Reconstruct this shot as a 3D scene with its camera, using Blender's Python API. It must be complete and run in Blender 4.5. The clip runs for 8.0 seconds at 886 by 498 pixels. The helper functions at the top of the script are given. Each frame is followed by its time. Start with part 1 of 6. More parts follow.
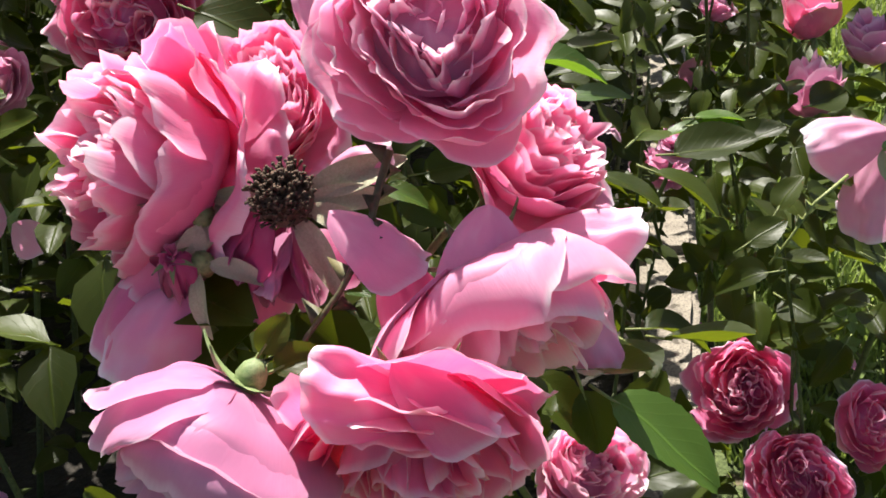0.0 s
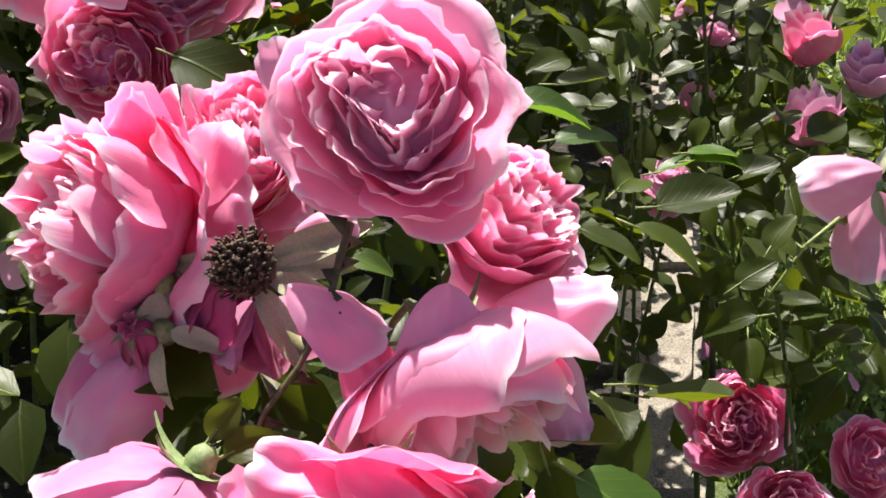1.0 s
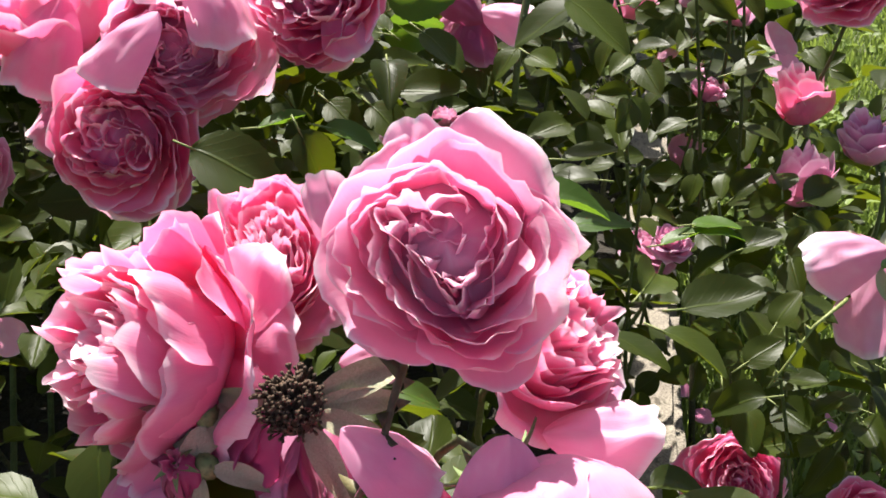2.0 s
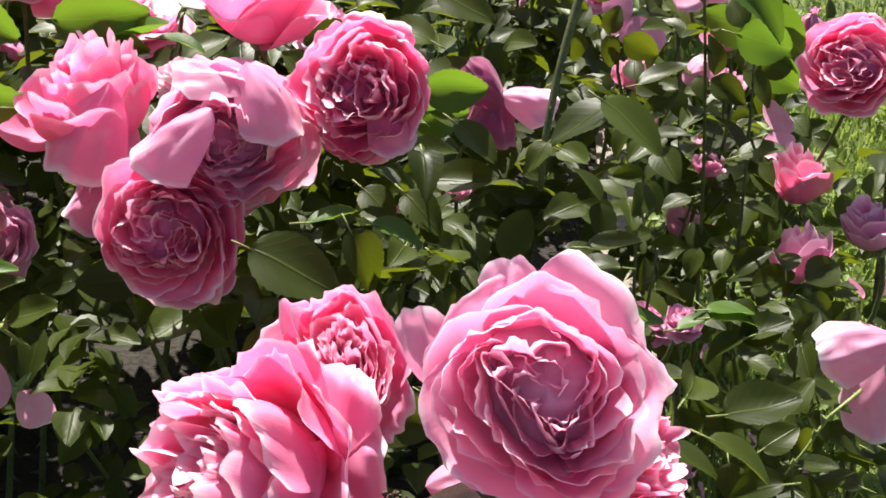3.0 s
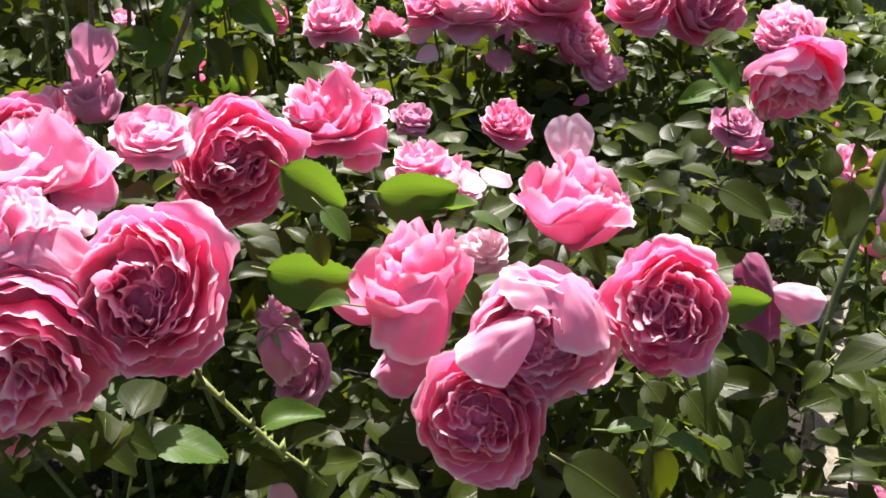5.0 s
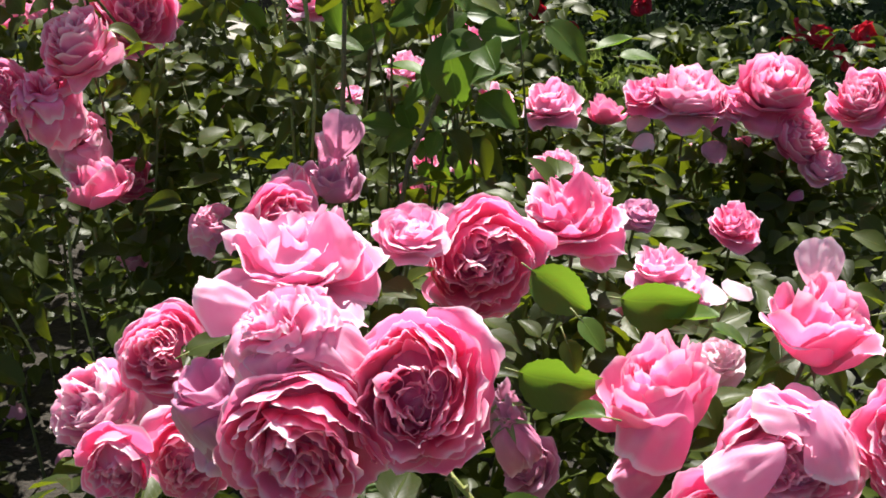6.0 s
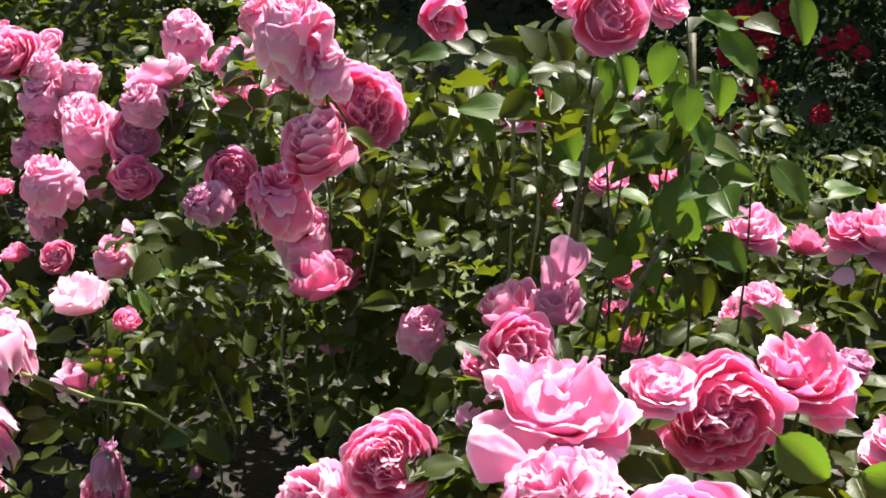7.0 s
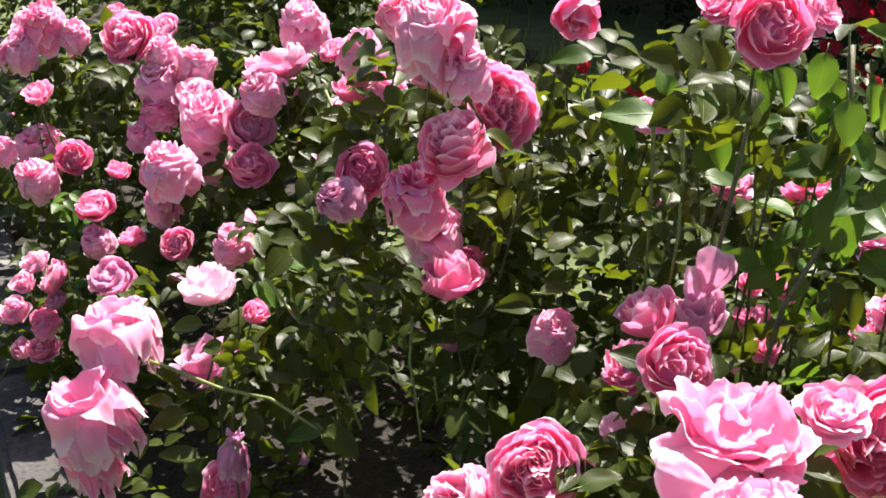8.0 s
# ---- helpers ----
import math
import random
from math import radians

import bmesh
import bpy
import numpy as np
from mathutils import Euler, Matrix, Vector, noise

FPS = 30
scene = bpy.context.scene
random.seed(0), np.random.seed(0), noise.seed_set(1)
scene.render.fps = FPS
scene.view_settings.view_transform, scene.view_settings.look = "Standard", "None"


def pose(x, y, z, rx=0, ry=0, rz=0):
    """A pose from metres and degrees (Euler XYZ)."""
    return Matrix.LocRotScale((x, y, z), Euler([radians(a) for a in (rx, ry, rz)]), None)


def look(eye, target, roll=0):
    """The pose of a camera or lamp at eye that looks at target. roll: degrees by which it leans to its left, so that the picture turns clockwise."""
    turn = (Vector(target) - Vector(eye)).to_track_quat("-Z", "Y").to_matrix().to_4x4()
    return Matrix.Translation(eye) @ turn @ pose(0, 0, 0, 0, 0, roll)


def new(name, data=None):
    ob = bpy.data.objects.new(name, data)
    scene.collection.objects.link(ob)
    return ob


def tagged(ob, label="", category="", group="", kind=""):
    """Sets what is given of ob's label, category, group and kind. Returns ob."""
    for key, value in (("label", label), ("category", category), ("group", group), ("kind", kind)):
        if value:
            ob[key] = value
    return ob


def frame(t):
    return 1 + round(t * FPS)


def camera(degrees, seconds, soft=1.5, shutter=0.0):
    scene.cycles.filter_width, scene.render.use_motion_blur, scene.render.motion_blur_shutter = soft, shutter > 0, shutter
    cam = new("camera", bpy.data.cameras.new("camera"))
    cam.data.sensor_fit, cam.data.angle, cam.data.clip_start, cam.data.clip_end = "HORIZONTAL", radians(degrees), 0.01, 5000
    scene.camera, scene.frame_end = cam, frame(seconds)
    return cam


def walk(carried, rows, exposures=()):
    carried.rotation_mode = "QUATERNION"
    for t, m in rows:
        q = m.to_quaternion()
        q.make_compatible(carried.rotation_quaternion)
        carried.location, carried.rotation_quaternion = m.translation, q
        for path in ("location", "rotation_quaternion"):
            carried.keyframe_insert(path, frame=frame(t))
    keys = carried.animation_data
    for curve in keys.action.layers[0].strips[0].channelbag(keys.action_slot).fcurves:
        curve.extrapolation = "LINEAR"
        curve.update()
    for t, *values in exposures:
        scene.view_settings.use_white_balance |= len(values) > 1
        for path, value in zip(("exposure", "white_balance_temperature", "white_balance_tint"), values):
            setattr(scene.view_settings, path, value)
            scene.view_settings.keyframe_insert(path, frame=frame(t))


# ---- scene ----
# camera: seconds, eye x y z, then yaw, pitch, roll in degrees
cam = camera(38.99, 8.0, soft=1.7)
PATH = [
    (0.0, 0.0000, 0.0000, 0.9200, -0.00, -29.10, -4.54),
    (0.5, 0.0142, 0.0178, 0.9294, 0.61, -29.93, -4.00),
    (1.0, 0.0230, 0.0219, 0.9409, 0.96, -29.41, -4.57),
    (1.5, 0.0137, 0.0405, 0.9689, 0.06, -29.97, -3.71),
    (1.7, 0.0041, 0.0469, 0.9732, -0.71, -29.79, -3.80),
    (2.8, -0.0558, 0.0657, 1.0345, -4.41, -29.86, -0.61),
    (3.0, -0.0676, 0.0618, 1.0396, -4.69, -29.11, -0.57),
    (3.5, -0.1015, 0.0666, 1.0903, -4.90, -29.76, 0.37),
    (4.0, -0.1275, 0.0548, 1.1107, -3.26, -28.64, 0.32),
    (4.2, -0.1348, 0.0483, 1.1256, -2.10, -28.55, 0.02),
    (5.3, -0.1753, 0.0513, 1.1861, 6.41, -27.55, 0.88),
    (5.5, -0.1821, 0.0510, 1.1821, 8.53, -26.70, -0.19),
    (6.0, -0.2318, 0.0302, 1.2287, 11.64, -26.03, 1.71),
    (6.5, -0.2833, 0.0047, 1.2697, 14.96, -24.85, 3.36),
    (7.0, -0.3428, -0.0001, 1.3024, 17.70, -23.83, 4.67),
    (7.5, -0.4016, -0.0108, 1.3260, 19.38, -24.23, 5.21),
    (8.0, -0.4384, -0.0192, 1.3224, 20.47, -25.16, 5.14),
]
walk(cam, [(t, pose(x, y, z, 0, 0, yaw) @ pose(0, 0, 0, 90 + pitch, 0, 0) @ pose(0, 0, 0, 0, 0, roll)) for t, x, y, z, yaw, pitch, roll in PATH],
     exposures=[(0.0, 1.30), (1.5, 1.38), (3.5, 1.36), (6.0, 1.38), (8.0, 1.68)])

# ---------------------------------------------------------------- light
world = bpy.data.worlds.new("sky")
scene.world = world
world.use_nodes = True
wn = world.node_tree.nodes
sky = wn.new("ShaderNodeTexSky")
sky.sky_type, sky.sun_disc = "NISHITA", False
SUN = Vector((-0.05, 0.55, 0.84)).normalized()
sky.sun_elevation = math.asin(SUN.z)
sky.sun_rotation = math.atan2(SUN.x, SUN.y)
sky.air_density, sky.dust_density, sky.ozone_density = 0.8, 2.5, 0.5
world.node_tree.links.new(sky.outputs[0], wn["Background"].inputs[0])
wn["Background"].inputs[1].default_value = 0.06
sun_data = bpy.data.lights.new("sun", "SUN")
sun_data.energy, sun_data.angle, sun_data.color = 5.0, radians(0.55), (1.0, 0.95, 0.87)
sun = new("sun", sun_data)
sun.matrix_world = look(SUN * 30, (0, 0, 0))


# ---------------------------------------------------------------- materials
def material(name):
    m = bpy.data.materials.new(name)
    m.use_nodes = True
    return m, m.node_tree.nodes, m.node_tree.links


def ramp(nodes, links, source, stops):
    r = nodes.new("ShaderNodeValToRGB")
    while len(r.color_ramp.elements) < len(stops):
        r.color_ramp.elements.new(0.5)
    for e, (p, c) in zip(r.color_ramp.elements, stops):
        e.position, e.color = p, (*c, 1)
    links.new(source, r.inputs[0])
    return r.outputs[0]


def mix(nodes, links, a, b, factor, how="MIX"):
    n = nodes.new("ShaderNodeMix")
    n.data_type, n.blend_type = "RGBA", how
    for socket, v in ((n.inputs[0], factor), (n.inputs[6], a), (n.inputs[7], b)):
        if isinstance(v, (int, float)):
            socket.default_value = v
        elif isinstance(v, tuple):
            socket.default_value = (*v, 1)
        else:
            links.new(v, socket)
    return n.outputs[2]


def noise_tex(nodes, links, scale, detail=4.0, vector=None, stretch=None):
    n = nodes.new("ShaderNodeTexNoise")
    n.inputs["Scale"].default_value, n.inputs["Detail"].default_value = scale, detail
    if vector is not None and stretch:
        mp = nodes.new("ShaderNodeMapping")
        mp.inputs["Scale"].default_value = stretch
        links.new(vector, mp.inputs[0])
        vector = mp.outputs[0]
    if vector is not None:
        links.new(vector, n.inputs["Vector"])
    return n.outputs["Fac"]


def petal_material(name, base, rim, vein, through_colour, share=0.44):
    """Thin petal: matt, lets light through, deeper at the claw and paler at the rim."""
    m, n, l = material(name)
    p = n["Principled BSDF"]
    uv = n.new("ShaderNodeUVMap").outputs[0]
    xyz = n.new("ShaderNodeSeparateXYZ")
    l.new(uv, xyz.inputs[0])
    shade = ramp(n, l, xyz.outputs[1], [(0.0, tuple(0.9 * c for c in base)), (0.55, base), (0.90, tuple(0.84 * a + 0.16 * b for a, b in zip(base, rim))), (0.975, rim)])
    info = n.new("ShaderNodeObjectInfo")
    veins = noise_tex(n, l, 9.0, 3.0, uv, (9.0, 0.8, 1.0))
    vr = ramp(n, l, veins, [(0.35, (0.0, 0.0, 0.0)), (0.72, (1.0, 1.0, 1.0))])
    col = mix(n, l, shade, vein, mix(n, l, (0, 0, 0), (0.2, 0.2, 0.2), vr))
    blot = noise_tex(n, l, 3.0, 2.0, uv)
    col = mix(n, l, col, rim, mix(n, l, (0, 0, 0), (0.26, 0.26, 0.26), ramp(n, l, blot, [(0.45, (0, 0, 0)), (0.75, (1, 1, 1))])))
    hsv = n.new("ShaderNodeHueSaturation")
    l.new(col, hsv.inputs["Color"])
    mr = n.new("ShaderNodeMapRange")
    mr.inputs["To Min"].default_value, mr.inputs["To Max"].default_value = 0.86, 1.16
    l.new(info.outputs["Random"], mr.inputs[0])
    l.new(mr.outputs[0], hsv.inputs["Value"])
    l.new(hsv.outputs[0], p.inputs["Base Color"])
    p.inputs["Roughness"].default_value = 0.50
    p.inputs["Specular IOR Level"].default_value = 0.45
    p.inputs["Sheen Weight"].default_value = 0.22
    p.inputs["Sheen Roughness"].default_value = 0.45
    bump = n.new("ShaderNodeBump")
    bump.inputs["Strength"].default_value, bump.inputs["Distance"].default_value = 0.14, 0.0012
    l.new(veins, bump.inputs["Height"])
    l.new(bump.outputs[0], p.inputs["Normal"])
    t = n.new("ShaderNodeBsdfTranslucent")
    l.new(mix(n, l, hsv.outputs[0], through_colour, 0.55), t.inputs[0])
    s = n.new("ShaderNodeMixShader")
    s.inputs[0].default_value = share
    l.new(p.outputs[0], s.inputs[1])
    l.new(t.outputs[0], s.inputs[2])
    l.new(s.outputs[0], n["Material Output"].inputs[0])
    return m


PINK = petal_material("petal_pink", (0.91, 0.235, 0.475), (0.98, 0.84, 0.92), (0.80, 0.13, 0.35), (0.97, 0.13, 0.35))
PALE = petal_material("petal_pale_pink", (0.93, 0.41, 0.63), (0.99, 0.90, 0.95), (0.86, 0.28, 0.51), (0.98, 0.26, 0.50))
# nearly white petals: the whitening of strong sun is put into the colour
SUNLIT_PALE = petal_material("petal_sunlit_pale", (0.95, 0.70, 0.80), (0.99, 0.93, 0.96), (0.90, 0.52, 0.66), (0.97, 0.42, 0.60))
MAUVE = petal_material("petal_faded_mauve", (0.68, 0.27, 0.47), (0.86, 0.64, 0.77), (0.58, 0.18, 0.38), (0.82, 0.28, 0.46))
DRIED = petal_material("petal_withered", (0.38, 0.045, 0.16), (0.54, 0.22, 0.33), (0.26, 0.05, 0.10), (0.6, 0.06, 0.22), 0.3)
RED = petal_material("petal_red", (0.55, 0.012, 0.035), (0.70, 0.05, 0.09), (0.40, 0.008, 0.02), (0.7, 0.02, 0.04))


def leaf_material(name, dark, light, through_colour, share, rough=0.34, shine=0.30):
    m, n, l = material(name)
    p = n["Principled BSDF"]
    uv = n.new("ShaderNodeUVMap").outputs[0]
    xyz = n.new("ShaderNodeSeparateXYZ")
    l.new(uv, xyz.inputs[0])
    # side veins: slanted stripes off the midrib
    au = n.new("ShaderNodeMath"); au.operation = "SUBTRACT"; au.inputs[1].default_value = 0.5
    l.new(xyz.outputs[0], au.inputs[0])
    ab = n.new("ShaderNodeMath"); ab.operation = "ABSOLUTE"
    l.new(au.outputs[0], ab.inputs[0])
    sl = n.new("ShaderNodeMath"); sl.operation = "MULTIPLY_ADD"; sl.inputs[1].default_value = -0.75
    l.new(ab.outputs[0], sl.inputs[0]); l.new(xyz.outputs[1], sl.inputs[2])
    fr = n.new("ShaderNodeMath"); fr.operation = "MULTIPLY"; fr.inputs[1].default_value = 44.0
    l.new(sl.outputs[0], fr.inputs[0])
    sn = n.new("ShaderNodeMath"); sn.operation = "SINE"
    l.new(fr.outputs[0], sn.inputs[0])
    side = ramp(n, l, sn.outputs[0], [(0.80, (0, 0, 0)), (1.0, (1, 1, 1))])
    rib = ramp(n, l, ab.outputs[0], [(0.0, (1, 1, 1)), (0.035, (0, 0, 0))])
    veins = mix(n, l, rib, side, 0.12, "ADD")
    geo = n.new("ShaderNodeNewGeometry")
    info = n.new("ShaderNodeObjectInfo")
    rnd = n.new("ShaderNodeMath"); rnd.operation = "ADD"
    l.new(geo.outputs["Random Per Island"], rnd.inputs[0]); l.new(info.outputs["Random"], rnd.inputs[1])
    fc = n.new("ShaderNodeMath"); fc.operation = "FRACT"
    l.new(rnd.outputs[0], fc.inputs[0])
    base = ramp(n, l, fc.outputs[0], [(0.0, dark), (0.7, light), (1.0, tuple(1.35 * c for c in light))])
    tc = n.new("ShaderNodeTexCoord").outputs["Object"]
    base = mix(n, l, base, tuple(0.7 * c for c in dark), mix(n, l, (0, 0, 0), (0.5, 0.5, 0.5), noise_tex(n, l, 60.0, 3.0, tc)))
    base = mix(n, l, base, tuple(2.2 * c for c in light), mix(n, l, (0, 0, 0), (0.4, 0.4, 0.4), veins))
    l.new(base, p.inputs["Base Color"])
    p.inputs["Roughness"].default_value = rough
    p.inputs["Specular IOR Level"].default_value = shine
    bump = n.new("ShaderNodeBump")
    bump.inputs["Strength"].default_value, bump.inputs["Distance"].default_value = 0.5, 0.0008
    bump.invert = True
    l.new(veins, bump.inputs["Height"])
    l.new(bump.outputs[0], p.inputs["Normal"])
    t = n.new("ShaderNodeBsdfTranslucent")
    l.new(mix(n, l, base, through_colour, 0.8), t.inputs[0])
    s = n.new("ShaderNodeMixShader")
    s.inputs[0].default_value = share
    l.new(p.outputs[0], s.inputs[1]); l.new(t.outputs[0], s.inputs[2])
    l.new(s.outputs[0], n["Material Output"].inputs[0])
    return m


LEAF = leaf_material("rose_leaf", (0.018, 0.026, 0.005), (0.045, 0.062, 0.009), (0.215, 0.265, 0.010), 0.31, 0.42, 0.19)
# brighter copy of LEAF: young leaves, and lit leaves with sunlight in their colour
YOUNG_LIT = leaf_material("young_and_sunlit_leaf", (0.036, 0.074, 0.012), (0.070, 0.130, 0.020), (0.20, 0.35, 0.020), 0.40, 0.42, 0.24)
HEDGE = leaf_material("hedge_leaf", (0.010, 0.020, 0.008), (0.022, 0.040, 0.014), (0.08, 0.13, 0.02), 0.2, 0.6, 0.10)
GRASS = leaf_material("grass_blade", (0.10, 0.15, 0.035), (0.20, 0.27, 0.07), (0.34, 0.44, 0.08), 0.38, 0.5)


def plain_material(name, a, b, scale, rough=0.8, bump_mm=2.0, speck=None, detail=6.0):
    m, n, l = material(name)
    p = n["Principled BSDF"]
    tc = n.new("ShaderNodeTexCoord").outputs["Object"]
    f1 = noise_tex(n, l, scale, detail, tc)
    f2 = noise_tex(n, l, scale * 9, 3.0, tc)
    col = ramp(n, l, f1, [(0.3, a), (0.7, b)])
    col = mix(n, l, col, tuple(0.45 * c for c in a), mix(n, l, (0, 0, 0), (0.8, 0.8, 0.8), ramp(n, l, f2, [(0.45, (0, 0, 0)), (0.7, (1, 1, 1))])))
    if speck:
        f3 = noise_tex(n, l, scale * 1.6, 4.0, tc)
        col = mix(n, l, col, speck, ramp(n, l, f3, [(0.60, (0, 0, 0)), (0.66, (1, 1, 1))]))
    l.new(col, p.inputs["Base Color"])
    p.inputs["Roughness"].default_value = rough
    bump = n.new("ShaderNodeBump")
    bump.inputs["Strength"].default_value, bump.inputs["Distance"].default_value = 0.8, bump_mm / 1000
    l.new(mix(n, l, f1, f2, 0.5), bump.inputs["Height"])
    l.new(bump.outputs[0], p.inputs["Normal"])
    return m


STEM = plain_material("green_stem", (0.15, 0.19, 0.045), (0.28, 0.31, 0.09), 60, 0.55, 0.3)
# darker copy of STEM: shade inside the bush put into the colour
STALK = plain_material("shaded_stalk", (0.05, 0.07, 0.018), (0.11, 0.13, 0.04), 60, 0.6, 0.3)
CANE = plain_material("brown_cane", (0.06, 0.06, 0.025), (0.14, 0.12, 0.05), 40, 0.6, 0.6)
CALYX = plain_material("sepal_green", (0.13, 0.20, 0.06), (0.26, 0.32, 0.13), 50, 0.6, 0.3)
SEPAL = plain_material("sepal_grey_green", (0.34, 0.36, 0.22), (0.52, 0.50, 0.34), 45, 0.7, 0.3, (0.42, 0.28, 0.20))
HIP = plain_material("dry_stamens", (0.05, 0.028, 0.018), (0.13, 0.08, 0.045), 180, 0.9, 1.0)
SOIL = plain_material("bed_soil", (0.016, 0.013, 0.009), (0.038, 0.030, 0.021), 14, 0.95, 12)
KERB = plain_material("kerb_concrete", (0.050, 0.045, 0.043), (0.088, 0.080, 0.076), 9, 0.9, 5, (0.17, 0.16, 0.15))
STONE = plain_material("pale_stone", (0.20, 0.17, 0.135), (0.32, 0.28, 0.22), 40, 0.9, 5, (0.09, 0.075, 0.055))
WOOD = plain_material("weathered_wood", (0.20, 0.19, 0.17), (0.36, 0.34, 0.30), 25, 0.85, 2)
LAWN = plain_material("lawn", (0.065, 0.090, 0.026), (0.115, 0.145, 0.046), 16, 0.95, 12, (0.12, 0.10, 0.055))


# ---------------------------------------------------------------- mesh helpers
def mesh_of(name, verts, faces, mat, uvs=None, smooth=True):
    me = bpy.data.meshes.new(name)
    me.from_pydata(verts, [], faces)
    if uvs is not None:
        layer = me.uv_layers.new(name="UVMap")
        idx = np.empty(len(me.loops), np.int32)
        me.loops.foreach_get("vertex_index", idx)
        layer.data.foreach_set("uv", np.asarray(uvs, np.float32)[idx].ravel())
    if smooth:
        me.polygons.foreach_set("use_smooth", [True] * len(me.polygons))
    me.materials.append(mat)
    return me


def part(name, me, parent, label=""):
    ob = new(name, me)
    ob.parent = parent
    return tagged(ob, label)


def smooth(a):
    a = min(1.0, max(0.0, a))
    return a * a * (3 - 2 * a)


def grid_faces(nu, nv, first=0):
    return [(first + j * nu + i, first + j * nu + i + 1, first + (j + 1) * nu + i + 1, first + (j + 1) * nu + i) for j in range(nv - 1) for i in range(nu - 1)]


def tube(points, radii, sides=6):
    """Vertices and faces of a bent tube through points."""
    verts, faces = [], []
    pts = [Vector(p) for p in points]
    for k, p in enumerate(pts):
        d = (pts[min(k + 1, len(pts) - 1)] - pts[max(k - 1, 0)]).normalized()
        a = d.cross(Vector((0.3, 0.9, 0.2))).normalized()
        b = d.cross(a)
        for s in range(sides):
            w = 2 * math.pi * s / sides
            verts.append(p + (a * math.cos(w) + b * math.sin(w)) * radii[k])
    for k in range(len(pts) - 1):
        for s in range(sides):
            t = (s + 1) % sides
            faces.append((k * sides + s, k * sides + t, (k + 1) * sides + t, (k + 1) * sides + s))
    faces.append(tuple(range(sides - 1, -1, -1)))
    faces.append(tuple((len(pts) - 1) * sides + s for s in range(sides)))
    return verts, faces


def petal(rng, rho, rise, turn, width, curl, ruffle, belly=1.1, sink=0.0, lean=0.0, nu=9, nv=9, flat=0.30, off=(0.0, 0.0), arch=0.38, lift=None):
    """One petal of a flower one unit across, claw at the axis: vertices, faces, uvs.
    rho, rise: where its rim stands; curl: how far the rim rolls outward; belly: how full the cup is; flat: least radius of its bend; lift: how high it arches over before its rim hangs down."""
    seed = Vector((rng.uniform(-50, 50), rng.uniform(-50, 50), rng.uniform(-50, 50)))
    tilt, notch = rng.uniform(-0.12, 0.12), rng.uniform(0.0, 0.07)
    ph = rng.uniform(0, 6.28)
    waves = rng.uniform(2.0, 4.5)
    verts, uvs = [], []
    for j in range(nv):
        for i in range(nu):
            u, v = 2 * i / (nu - 1) - 1, j / (nv - 1)
            s = v * (1 - arch * abs(u) ** 2.7 - notch * (1 - abs(u)) ** 5 + 0.10 * tilt * u + 0.085 * noise.noise(seed + Vector((u * 2.6, 0, 11))) + 0.04 * noise.noise(seed + Vector((u * 6.5, 0, 21))))
            q = 1 - s
            r = q * q * 0.03 + 2 * q * s * rho * belly + s * s * rho
            z = 2 * q * s * (rise * (0.12 - sink) if lift is None else lift) + s * s * rise - sink * s
            c = max(0.0, s - 0.62) / 0.38
            roll = curl * c * c * (0.85 + 0.2 * abs(u))
            r += roll * 0.9
            z -= roll * (0.55 + 0.6 * c)
            half = width * (1 - (1 - min(1, s * 1.02)) ** 2.0) ** 0.62 * (1 - 0.13 * v ** 4)
            bend = max(r, flat)
            a = u * half / bend
            ro = r - bend
            n1 = noise.noise(seed + Vector((u * 1.3, v * 1.6, 0.0)))
            n2 = noise.noise(seed + Vector((u * 3.4, v * 3.2, 7.0)))
            edge = math.sin(u * waves + ph) * max(0.0, s - 0.35)
            n3 = noise.noise(seed + Vector((u * 5.5, v * 2.0, 31.0)))
            n4 = abs(noise.noise(seed + Vector((u * 4.2, v * 2.6, 51.0))))
            push = -0.30 * ruffle * s * n4 + ruffle * s * (0.70 * n1 + 0.45 * n2 * s + 0.45 * edge + 0.55 * n3 * s ** 4)
            rr = bend + push + lean * u * min(1.0, 1.5 * s) * 0.075
            x, y = ro + rr * math.cos(a), rr * math.sin(a)
            z += ruffle * s * s * (0.45 * n2 + 0.30 * math.sin(u * waves * 1.7 + ph * 2) + 0.35 * n3 * s)
            o = smooth(1.6 * s)
            verts.append((x * math.cos(turn) - y * math.sin(turn) + off[0] * o, x * math.sin(turn) + y * math.cos(turn) + off[1] * o, z))
            uvs.append((0.5 + 0.5 * u, v))
    return verts, grid_faces(nu, nv), uvs


